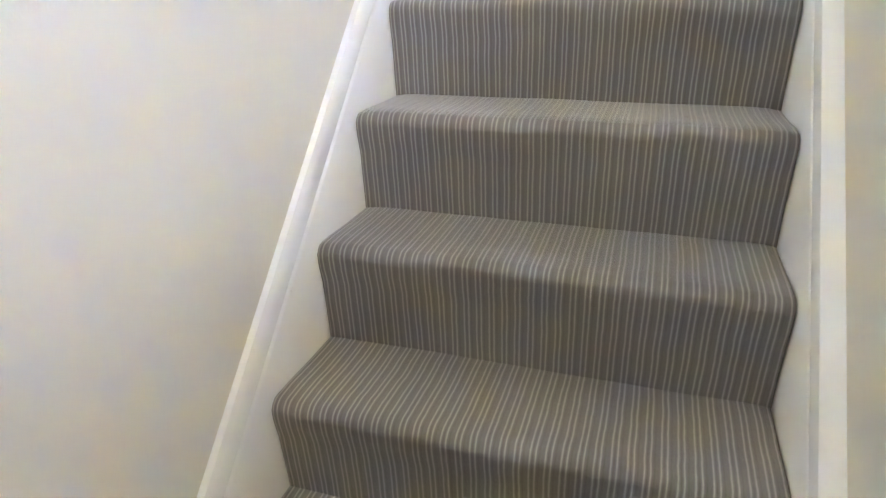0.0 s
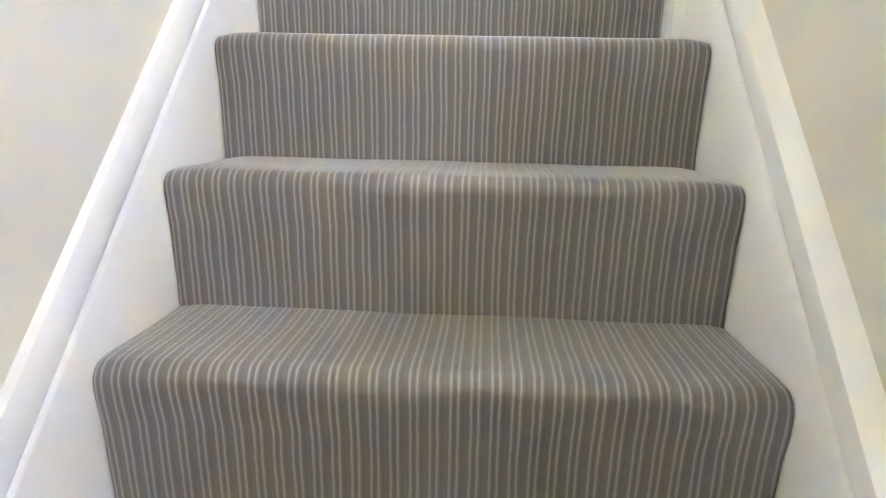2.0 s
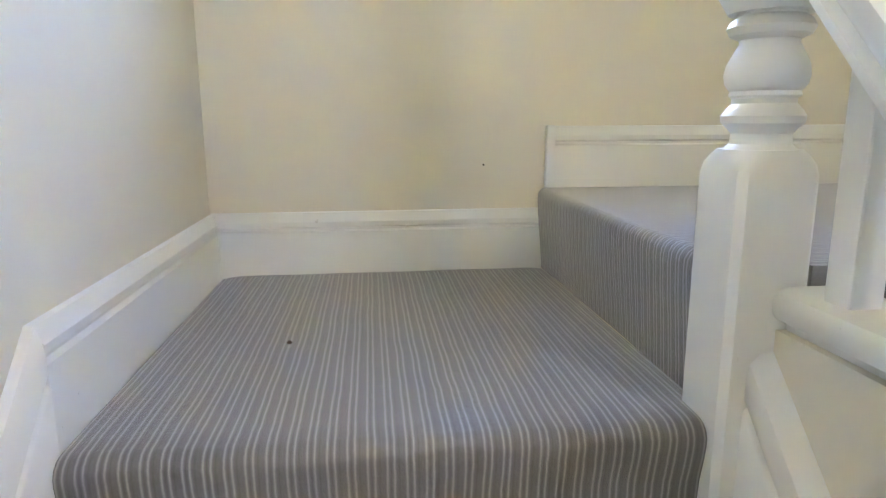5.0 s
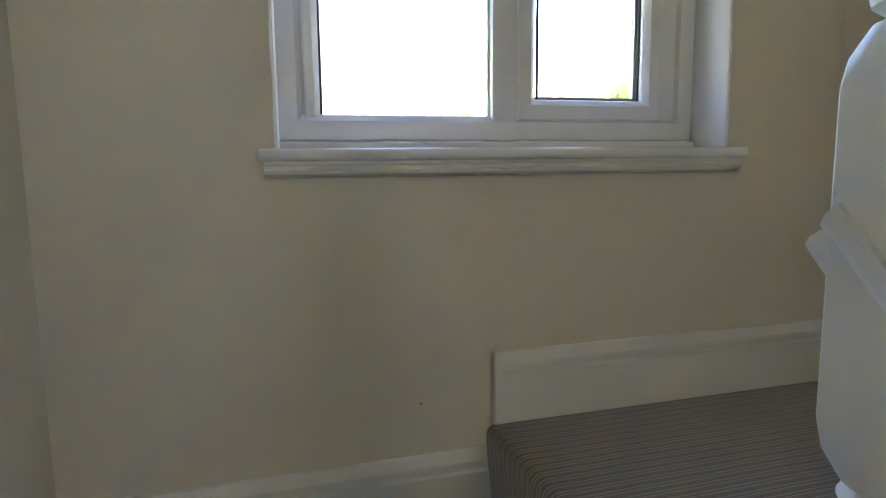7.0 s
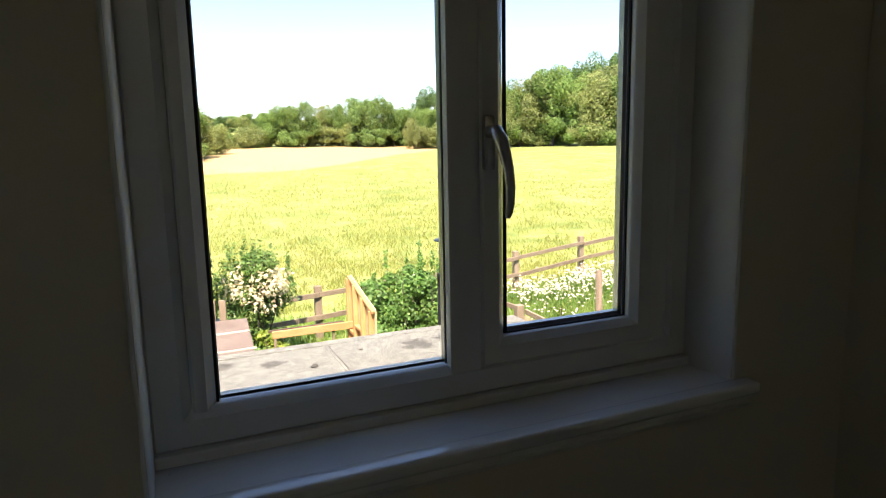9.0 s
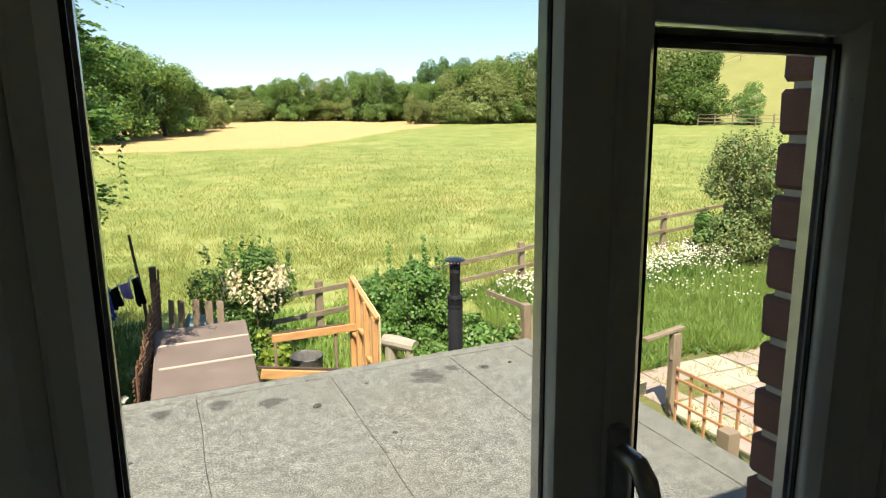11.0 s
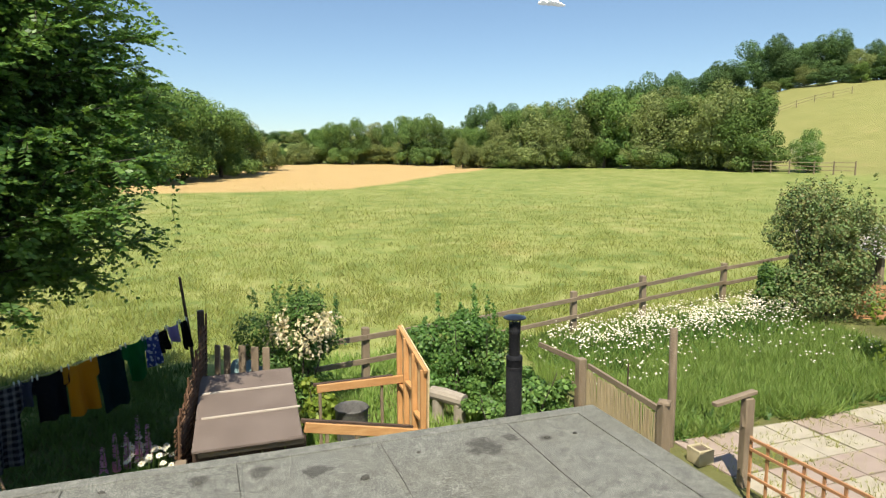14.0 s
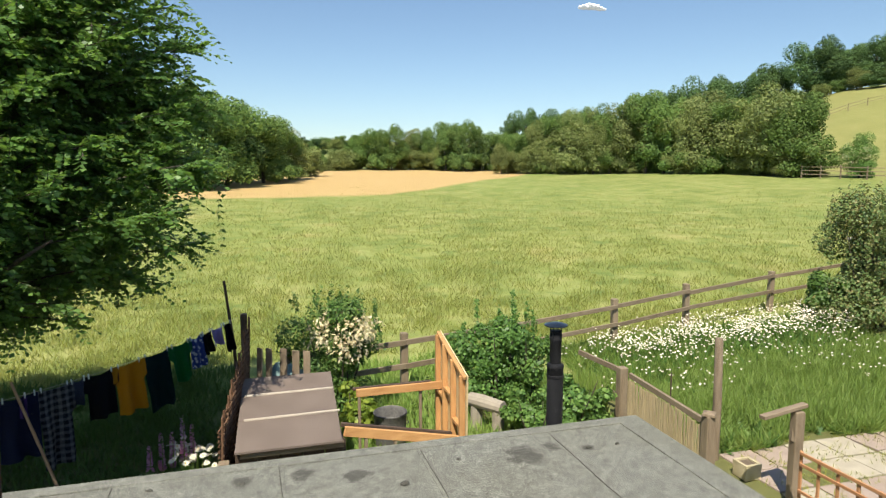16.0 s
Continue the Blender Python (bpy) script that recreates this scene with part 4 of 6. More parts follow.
def near_tree():
    """The large garden tree: arching boughs that carry flat sprays of twigs with two rows of leaves."""
    rng = np.random.default_rng(3)
    ob = thing("garden_tree", "large dark green leafy tree over the clothes line", "tree", (-4.2, 9.7, -2.62))
    part("trunk", limbs(rng, 8.0, 4.0, 13, 0.18, 8), M["bark"], ob, "", True)
    cs = np.array([(0.0, -0.2, 4.8), (-0.2, 0.1, 6.6), (1.9, -0.1, 4.1), (1.7, 0.0, 5.9)])
    rs = np.array([(3.9, 2.7, 3.1), (3.9, 2.5, 2.4), (2.5, 1.9, 1.9), (2.6, 1.8, 2.0)])

    def floor_of(p):
        return 2.45 + 0.22 * np.sin(p[..., 0] * 5.2) + 0.15 * np.cos(p[..., 1] * 3.7) - 0.5 * (p[..., 0] < 1.8) + 0.9 * np.clip(p[..., 0] - 3.6, 0, 3)

    spots, dirs, lens = [], [], []
    wood_bm = bmesh.new()
    for i in range(560):
        k = rng.integers(0, 4)
        d = rand_dirs(rng, 1)[0]
        tip = cs[k] + d * rs[k] * rng.uniform(0.62, 1.06)
        if tip[2] < floor_of(tip) - 0.1:
            continue
        foot = np.array([tip[0] * 0.22, tip[1] * 0.22, max(2.2, tip[2] * 0.80 - 0.5)])
        mid = (foot + tip) / 2 + np.array([0, 0, 0.12 + 0.10 * np.linalg.norm(tip - foot)])
        us = np.linspace(0, 1, 9)[:, None]
        curve = (1 - us) ** 2 * foot + 2 * us * (1 - us) * mid + us ** 2 * tip
        t = tube([tuple(q) for q in curve], [0.030 * (1 - 0.85 * u) for u in us[:, 0]], 4)
        me = bpy.data.meshes.new("bough")
        t.to_mesh(me)
        t.free()
        wood_bm.from_mesh(me)
        bpy.data.meshes.remove(me)
        span = np.linalg.norm(tip - foot)
        for j in range(int(12 + 11 * span)):
            u = 0.30 + 0.70 * rng.uniform() ** 0.75
            p = (1 - u) ** 2 * foot + 2 * u * (1 - u) * mid + u ** 2 * tip
            ahead = 2 * (1 - u) * (mid - foot) + 2 * u * (tip - mid)
            ahead /= np.linalg.norm(ahead)
            flat = np.cross(ahead, (0, 0, 1.0))
            flat /= np.linalg.norm(flat) + 1e-9
            tw = ahead * rng.uniform(0.5, 1.0) + flat * rng.choice((-1, 1)) * rng.uniform(0.2, 0.9) + np.array([0, 0, rng.normal(-0.06, 0.42)])
            if p[2] < floor_of(p) - 0.25:
                continue
            spots.append(p), dirs.append(tw / np.linalg.norm(tw)), lens.append(rng.uniform(0.28, 0.62) * (1.15 - 0.4 * u))
    part("boughs", wood_bm, M["bark"], ob)
    k = rng.integers(0, 4, 2600)
    d = rand_dirs(rng, 2600)
    q = cs[k] + d * rs[k] * rng.uniform(0.3, 0.92, (2600, 1)) ** 0.6
    q = q[q[:, 2] > floor_of(q)]
    p = np.vstack([np.array(spots), q])
    n = len(p)
    tw = np.vstack([np.array(dirs), rand_dirs(rng, len(q)) * np.array([1, 1, 0.6])])
    tw /= np.linalg.norm(tw, axis=1, keepdims=True)
    length = np.concatenate([np.array(lens), rng.uniform(0.35, 0.7, len(q))])[:, None]
    across = np.cross(tw, np.array([0, 0, 1.0]) + 0.25 * rand_dirs(rng, n))
    across /= np.linalg.norm(across, axis=1, keepdims=True)
    B, A, S = [], [], []
    m = 8
    for i in range(m):
        t = (i + 0.6) / m
        for sgn in (-1, 1):
            base = p + tw * length * t + np.array([0, 0, -0.5]) * (t * length) ** 2
            dirn = across * sgn + tw * 0.6 + rand_dirs(rng, n) * 0.25 + np.array([0, 0, -0.22])
            dirn /= np.linalg.norm(dirn, axis=1, keepdims=True)
            s = rng.uniform(0.065, 0.105, (n, 1)) * (1 - 0.35 * abs(t - 0.5))
            sd = np.cross(dirn, np.array([0, 0, 0.8]) + 0.85 * rand_dirs(rng, n))
            sd /= np.linalg.norm(sd, axis=1, keepdims=True) + 1e-9
            B.append(base), A.append(dirn * s), S.append(sd * s * 0.30)
    mesh_child("crown", cloud_mesh("crown", np.vstack(B), np.vstack(A), np.vstack(S), M["near_leaf"]), ob)
    mesh_child("twigs", cloud_mesh("twigs", p, tw * length, across * 0.005, M["bark"]), ob)
    return ob


near_tree()


def bush(name, label, at, size, kind, blades, leaf, seed, extra=None, stems=9, lobes=11, shoots=0):
    """A shrub: bare stems, leaf mass, flowers or shoots where it has them."""
    rng = np.random.default_rng(seed)
    ob = thing(name, label, "shrub", at)
    sx, sy, sz = size
    bm = bmesh.new()
    for i in range(stems):
        a = 2 * math.pi * i / stems
        q = rng.uniform(0.3, 0.8)
        t = tube([(0.08 * math.cos(a), 0.08 * math.sin(a), -0.05), (q * sx * 0.25 * math.cos(a), q * sy * 0.25 * math.sin(a), sz * 0.4), (q * sx * 0.42 * math.cos(a), q * sy * 0.42 * math.sin(a), sz * rng.uniform(0.7, 0.95))],
                 [0.022, 0.015, 0.004], 5)
        me = bpy.data.meshes.new("s")
        t.to_mesh(me)
        t.free()
        bm.from_mesh(me)
        bpy.data.meshes.remove(me)
    part("stems", bm, M["bark"], ob)
    b1 = leaf_ball(rng, int(blades * 0.75), (0, 0, sz * 0.55), (sx / 2, sy / 2, sz * 0.45), leaf, lobes=lobes)
    b2 = leaf_ball(rng, int(blades * 0.25), (0, 0, sz * 0.24), (sx / 2, sy / 2, sz * 0.26), leaf, lobes=lobes)
    groups = [b1, b2]
    for i in range(shoots):
        a, q = rng.uniform(0, 2 * math.pi), rng.uniform(0.1, 0.85)
        foot = (q * sx / 2 * math.cos(a), q * sy / 2 * math.sin(a), sz * rng.uniform(0.55, 0.85))
        groups.append(leaf_ball(rng, 80, (foot[0] * 1.1, foot[1] * 1.1, foot[2] + sz * 0.12), (0.05 * sx, 0.05 * sy, sz * rng.uniform(0.14, 0.34)), leaf, 0.2, 4))
    mesh_child("leaves", cloud_mesh("leaves", *[np.vstack(q) for q in zip(*groups)], M[kind]), ob)
    for nm, mat, cnt, sz2, spread in extra or ():
        f = leaf_ball(rng, cnt, (spread[0], spread[1], spread[2]), spread[3:6], sz2, 0.85, 46, 0.9)
        mesh_child(nm, cloud_mesh(nm, *f, M[mat]), ob)["kind"] = "stuff"
    return ob


bush("rose_bush", "green rose bush with cream flowers by the garden shed", (1.75, 11.7, gz(1.75, 11.7)), (1.9, 1.5, 2.15), "bush_leaf", 13000, 0.045, 101,
     [("flowers", "cream_petal", 1100, 0.042, (0.12, -0.28, 1.62, 0.66, 0.52, 0.46))], shoots=30)
bush("climber_shrub", "dense dark green shrub beside the fence", (4.62, 11.3, gz(4.62, 11.3)), (1.8, 1.5, 1.9), "near_leaf", 12000, 0.055, 102, shoots=9)
bush("climber_shrub", "loose green shrub with upright shoots", (5.0, 10.9, gz(5, 10.9)), (1.2, 1.0, 1.5), "bush_leaf", 3000, 0.06, 103, shoots=8)
bush("bronze_shrub", "tall shrub with green and bronze leaves by the slatted fence", (15.4, 12.9, gz(15.4, 12.9) - 0.1), (3.3, 3.0, 3.45), "red_leaf", 26000, 0.062, 104, stems=14, lobes=30, shoots=60)
bush("laurel_shrub", "glossy green shrub at the foot of the bronze shrub", (14.55, 13.4, gz(14.55, 13.4)), (1.5, 1.4, 1.5), "bush_leaf", 5000, 0.08, 105)
bush("lime_shrub", "lime-green shrub by the paving", (13.6, 9.1, -2.64), (1.5, 1.8, 2.4), "lime_leaf", 3500, 0.08, 106, shoots=8)
bush("bramble", "low green bramble between the shed and the timber frame", (2.0, 10.9, -2.62), (1.0, 1.0, 0.75), "lime_leaf", 1200, 0.075, 107)
bush("border_plants", "leafy green border plants along the garden fence", (5.35, 9.9, -2.62), (1.5, 1.3, 0.95), "bush_leaf", 4500, 0.07, 108)
bush("border_plants", "leafy green border plants behind the flue", (4.6, 9.7, -2.62), (1.1, 1.2, 0.7), "bush_leaf", 2500, 0.065, 109)


def grass_patch(name, label, count, place, length, mat, seed, lean=0.45, width=0.06):
    """Blades of grass over a stretch of ground, as one mass."""
    rng = np.random.default_rng(seed)
    xy = place(rng, count)
    z = np.array([gz(a, b) for a, b in xy])
    base = np.column_stack([xy, z - 0.02])
    up_v = np.column_stack([rng.normal(0, lean, len(xy)), rng.normal(0, lean, len(xy)), np.ones(len(xy))])
    up_v /= np.linalg.norm(up_v, axis=1, keepdims=True)
    ln = length * rng.uniform(0.55, 1.3, (len(xy), 1))
    side = np.cross(up_v, rand_dirs(rng, len(xy)))
    side /= np.linalg.norm(side, axis=1, keepdims=True) + 1e-9
    me = cloud_mesh(name, base, up_v * ln, side * ln * width, M[mat])
    return tagged(new(name, me), label, "grass", kind="stuff")


def clumped(x0, x1, y0, y1, clumps, spread):
    def place(rng, n):
        c = np.column_stack([rng.uniform(x0, x1, clumps), rng.uniform(y0, y1, clumps)])
        k = rng.integers(0, clumps, n)
        q = c[k] + rng.normal(0, spread, (n, 2))
        q[:, 0] = np.clip(q[:, 0], x0, x1)
        q[:, 1] = np.clip(q[:, 1], y0, y1)
        return q
    return place


def wedge(az0, az1, r0, r1):
    def place(rng, n):
        az = np.radians(rng.uniform(az0, az1, n))
        r = r0 * (r1 / r0) ** rng.uniform(0, 1, n)
        return np.column_stack([EYE_X + r * np.sin(az), EYE_Y + r * np.cos(az)])
    return place


def lawn_place(rng, n):
    q = clumped(7.0, 14.6, 8.5, 14.2, 500, 0.16)(rng, n)
    return q[q[:, 1] > 8.5 + 0.25 * np.sin(q[:, 0] * 2.3)]


def daisy_place(rng, n):
    t = rng.uniform(0, 1, n) ** 0.8
    x = 7.4 + t * 6.8
    drift = np.array([0.6 * noise.noise(Vector((a * 0.8, 3.0, 0.0))) for a in x])
    y = 12.6 + 0.10 * (x - 7.4) + drift + rng.normal(0, 0.52, n)
    clump = np.array([noise.noise(Vector((a * 1.7, b * 1.7, 5.0))) for a, b in zip(x, y)])
    keep = clump > rng.uniform(-0.35, 0.4, n)
    return np.column_stack([x, np.clip(y, 10.4, 14.0)])[keep]


def meadow_place(rng, n):
    """Tufted sward, thinning out evenly up the field."""
    q = wedge(-24, 54, 14.5, 74)(rng, n)
    r = np.hypot(q[:, 0] - EYE_X, q[:, 1] - EYE_Y)
    tuft = np.array([noise.noise(Vector((a * 0.9, b * 0.9, 7))) + 0.6 * noise.noise(Vector((a * 0.22, b * 0.22, 2))) for a, b in q])
    keep = (q[:, 1] > 14.5) & (rng.uniform(0, 1, n) < np.clip(1.15 - (r - 14) / 56, 0, 1)) & (tuft > rng.uniform(-0.75, 0.5, n))
    return q[keep]


grass_patch("tall_grass", "tall uncut green grass in the garden", 85000, lawn_place, 0.34, "grass", 201, 0.65, 0.02)
grass_patch("lawn_weeds", "broad-leaved weeds among the tall garden grass", 16000, lawn_place, 0.20, "bush_leaf", 211, 1.1, 0.16)
grass_patch("bank_stems", "leafy daisy stems on the grass bank", 9000, daisy_place, 0.42, "bush_leaf", 212, 0.5, 0.05)
grass_patch("meadow_grass", "long sunlit meadow grass beyond the fence", 270000, meadow_place, 0.19, "field_blade", 202, 0.5, 0.045)
grass_patch("lawn_grass", "lawn under the clothes line, tree shade put into the blade colour", 26000, clumped(-5.5, 0.0, 7.2, 15.0, 700, 0.2), 0.2, "shade_tinted_grass", 204, 0.5, 0.06)
grass_patch("yard_grass", "grass round the timber frame and shed", 16000, clumped(1.4, 6.2, 9.2, 14.6, 380, 0.16), 0.24, "grass", 205, 0.45, 0.05)
grass_patch("border_blades", "upright iris leaves by the garden fence", 700, clumped(5.2, 6.1, 10.0, 10.9, 14, 0.1), 0.7, "grass", 206, 0.18, 0.03)


def flowers(name, label, count, place, high, size, seed):
    """Ox-eye daisies: petal rosettes and yellow eyes on stems, one mass."""
    rng = np.random.default_rng(seed)
    xy = place(rng, count)
    ob = thing(name, label, "flowers", (0, 0, 0), kind="stuff")
    z = np.array([gz(a, b) for a, b in xy]) + high * rng.uniform(0.7, 1.2, len(xy))
    c = np.column_stack([xy, z])
    B, A, S = [], [], []
    nrm = np.column_stack([rng.normal(-0.15, 0.3, len(xy)), rng.normal(-0.35, 0.3, len(xy)), np.ones(len(xy))])
    nrm /= np.linalg.norm(nrm, axis=1, keepdims=True)
    e1 = np.cross(nrm, [0, 1, 0.01])
    e1 /= np.linalg.norm(e1, axis=1, keepdims=True)
    e2 = np.cross(nrm, e1)
    for i in range(8):
        a = 2 * math.pi * i / 8
        d = e1 * math.cos(a) + e2 * math.sin(a)
        s = -e1 * math.sin(a) + e2 * math.cos(a)
        B.append(c + d * size * 0.12), A.append(d * size), S.append(s * size * 0.32)
    mesh_child("petals", cloud_mesh("petals", np.vstack(B), np.vstack(A), np.vstack(S), M["daisy"]), ob)
    mesh_child("eyes", cloud_mesh("eyes", c - e1 * size * 0.26 + nrm * 0.008, e1 * size * 0.52, e2 * size * 0.26, M["daisy_eye"]), ob)
    low = c.copy()
    low[:, 2] -= high
    side = np.tile([0.004, 0.003, 0.0], (len(xy), 1))
    mesh_child("flower_stems", cloud_mesh("flower_stems", low, c - low, side, M["grass"]), ob)
    return ob


flowers("daisies", "bank of white ox-eye daisies in the long grass", 4200, daisy_place, 0.58, 0.021, 301)
flowers("daisies", "scattered white daisies along the post fence", 420, clumped(6.3, 13.8, 10.0, 14.0, 60, 0.35), 0.45, 0.021, 302)
flowers("daisies", "white flowers beside the woven screen", 50, clumped(-0.75, -0.15, 9.5, 10.2, 7, 0.1), 0.5, 0.045, 303)


def lupin(at, h, seed):
    rng = np.random.default_rng(seed)
    ob = thing("lupin", "pink and purple lupin spike beside the woven screen", "flower", at, "lupins")
    part("stem", tube([(0, 0, -0.02), (0.01, 0, h * 0.6), (0.015, 0, h)], [0.008, 0.007, 0.003], 6), M["grass"], ob)
    n = 130
    t = rng.uniform(0.35, 1.0, n)
    a = rng.uniform(0, 2 * math.pi, n)
    r = 0.055 * (1.15 - t)[:, None] + 0.012
    d = np.column_stack([np.cos(a), np.sin(a), np.full(n, 0.3)])
    base = np.column_stack([np.zeros(n), np.zeros(n), t * h]) + d * 0.008
    sd = np.column_stack([-np.sin(a), np.cos(a), np.zeros(n)])
    mesh_child("petals", cloud_mesh("petals", base, d * r, sd * r * 0.6, M["lupin_petal"]), ob)
    mesh_child("leaves", cloud_mesh("leaves", *leaf_ball(rng, 60, (0, 0, 0.15), (0.2, 0.2, 0.2), 0.1), M["bush_leaf"]), ob)


for i, (x, y, h) in enumerate(((-0.98, 9.75, 0.62), (-0.82, 9.7, 0.80), (-0.70, 9.8, 0.76), (-0.55, 9.72, 1.0), (-0.45, 9.85, 0.82))):
    lupin((x, y, -2.64), h, 400 + i)

# ---- outside of the house and the flat roof ----
setting("wall_outer", box(-3.2, 0.43, OUT - 0.112, OUT - 0.012, -2.7, 2.35, bm=box(1.345, 5.5, OUT - 0.112, OUT - 0.012, -2.7, 2.35, bm=box(0.43, 1.345, OUT - 0.112, OUT - 0.012, -2.7, 0.745, bm=box(0.43, 1.345, OUT - 0.112, OUT - 0.012, 1.74, 2.35)))), M["mortar"], "mortar bed of the brick house wall")
house = thing("house_brickwork", "dark red brick facing round the window", "brick wall", (0, 0, 0), kind="structure")


ROOF_Z, ROOF_Y, ROOF_X0, ROOF_X1 = -0.408, 5.285, -3.0, 3.455
roof = thing("flat_roof", "flat extension roof of worn grey mineral felt", "roof", (0, 0, 0), kind="structure")
part("roof_deck", box(ROOF_X0, ROOF_X1, OUT - 0.01, ROOF_Y, ROOF_Z - 0.20, ROOF_Z - 0.012, 0.01), M["roof_felt"], roof)
strip_x = [ROOF_X0 + 0.004, -0.42, 0.61, 1.60, 2.62, ROOF_X1 - 0.19]
for i, (a, b) in enumerate(zip(strip_x, strip_x[1:])):
    bm = bmesh.new()
    n = 26
    zt = ROOF_Z - 0.002 + 0.004 * (i % 2)
    for j in range(n):
        y = OUT + (ROOF_Y - 0.09 - OUT) * j / (n - 1)
        for x in (a - 0.03 * (i % 2), a - 0.03 * (i % 2) + 0.004, (a + b) / 2, b + 0.03 * (i % 2) - 0.004, b + 0.03 * (i % 2)):
            edge_drop = 0.004 if x in (a - 0.03 * (i % 2), b + 0.03 * (i % 2)) else 0.0
            bm.verts.new((x + 0.006 * noise.noise(Vector((x, y * 3, 0))), y, zt - edge_drop + 0.004 * noise.noise(Vector((x * 2, y * 2, 3)))))
    bm.verts.ensure_lookup_table()
    for j in range(n - 1):
        for k in range(4):
            bm.faces.new((bm.verts[j * 5 + k], bm.verts[j * 5 + k + 1], bm.verts[j * 5 + k + 6], bm.verts[j * 5 + k + 5]))
    part("felt_strip", bm, M["roof_felt"], roof, "", True)
part("edge_felt", box(ROOF_X1 - 0.20, ROOF_X1 + 0.012, OUT, ROOF_Y + 0.012, ROOF_Z - 0.075, ROOF_Z + 0.009, 0.006), M["roof_felt"], roof)
part("edge_felt", box(ROOF_X0, ROOF_X1 - 0.19, ROOF_Y - 0.10, ROOF_Y + 0.012, ROOF_Z - 0.075, ROOF_Z + 0.010, 0.006), M["roof_felt"], roof)
part("fascia", box(ROOF_X0, ROOF_X1, ROOF_Y, ROOF_Y + 0.02, ROOF_Z - 0.23, ROOF_Z - 0.07, 0.003), M["dark_wood"], roof)
setting("wall_extension", box(ROOF_X0 + 0.1, ROOF_X1 - 0.1, OUT, ROOF_Y - 0.1, -2.8, ROOF_Z - 0.2), M["brick"], "brick walls of the single-storey extension")
LITTER = [(1.385, 4.70, 0.035, 0.025), (1.82, 4.94, 0.02, 0.012), (0.37, 5.0, 0.022, 0.014), (-0.19, 5.07, 0.025, 0.015), (2.79, 4.86, 0.028, 0.016), (3.02, 4.85, 0.02, 0.015), (1.75, 4.1, 0.02, 0.015), (0.2, 4.4, 0.02, 0.012)]
for i, (x, y, a, b) in enumerate(LITTER):
    ob = thing("moss_clump", "small dark clump of moss lying on the felt roof", "moss", (x, y, ROOF_Z), "moss clumps on the roof")
    bm = lathe([(a * 0.9, 0.0), (a, b * 0.3), (a * 0.7, b * 0.8), (a * 0.25, b)], seg=9)
    for v in bm.verts:
        v.co.x *= 1 + 0.5 * noise.noise(v.co * 40 + Vector((i, 0, 0)))
        v.co.y *= 0.6 + 0.4 * noise.noise(v.co * 40 + Vector((0, i, 0)))
    part("moss", bm, M["damp"], ob, "", True)
for x in (-0.42, 0.61, 1.60, 2.62, ROOF_X1 - 0.19):
    pts = [(x + 0.012 * noise.noise(Vector((x, y * 2.2, 4))), y, ROOF_Z + 0.0045) for y in np.linspace(OUT + 0.02, ROOF_Y - 0.11, 40)]
    part("felt_seam", tube(pts, [0.0032 + 0.0015 * noise.noise(Vector((x * 9, p[1] * 6, 0))) for p in pts], 5), M["damp"], roof, "dark bitumen seam")
flue = thing("stove_flue", "black enamelled stove flue with a rain cap", "flue", (2.80, 5.44, -2.66))
part("pipe", lathe([(0.066, 0.0), (0.066, 2.70), (0.064, 2.705)], seg=28), M["flue"], flue, "", True)
part("collar", lathe([(0.066, 2.60), (0.0695, 2.602), (0.0695, 2.622), (0.066, 2.625), (0.066, 2.68), (0.0695, 2.683), (0.0695, 2.70), (0.062, 2.715), (0.045, 2.72)], seg=28), M["flue"], flue, "", True)
part("neck", lathe([(0.046, 2.70), (0.046, 2.90), (0.049, 2.905), (0.049, 2.925), (0.046, 2.93), (0.046, 2.985), (0.040, 2.99)], seg=24), M["flue"], flue, "", True)
bm = bmesh.new()
for i in range(4):
    a = math.pi / 4 + i * math.pi / 2
    box(0.045 * math.cos(a) - 0.004, 0.045 * math.cos(a) + 0.004, 0.045 * math.sin(a) - 0.004, 0.045 * math.sin(a) + 0.004, 2.90, 3.03, bm=bm)
part("cap_struts", bm, M["flue"], flue)
part("rain_cap", lathe([(0.03, 3.022), (0.088, 3.024), (0.094, 3.03), (0.093, 3.036), (0.05, 3.050), (0.01, 3.054)], seg=32), M["cap_metal"], flue, "", True)
part("wall_bracket", box(-0.05, 0.05, -0.13, -0.06, 2.0, 2.04, 0.004), M["flue"], flue)

# ---- garden shed, screen, timber frame ----
shed = thing("garden_shed", "low garden shed with a brown felt roof", "shed", (0, 0, 0))
RA, RB = (0.24, 8.02, -1.50), (1.45, 10.22, -1.35)


def shed_roof(u0, u1, thick=0.03, strip=0.0):
    bm = bmesh.new()
    ring = []
    for u in (u0, u1):
        y, z = RA[1] + (RB[1] - RA[1]) * u, RA[2] + (RB[2] - RA[2]) * u
        x0, x1 = 0.18 + 0.06 * u, 1.38 + 0.11 * u
        if strip:
            x0, x1, z = x1 - strip, x1 - 0.004, z + 0.005
        ring.append([bm.verts.new(p) for p in ((x0, y, z), (x1, y, z), (x1, y, z - thick), (x0, y, z - thick))])
    a, b = ring
    for i in range(4):
        bm.faces.new((a[i], a[(i + 1) % 4], b[(i + 1) % 4], b[i]))
    bm.faces.new(a[::-1])
    bm.faces.new(b)
    bmesh.ops.bevel(bm, geom=bm.edges[:], offset=min(0.005, thick * 0.3), segments=2, affect="EDGES")
    return bm


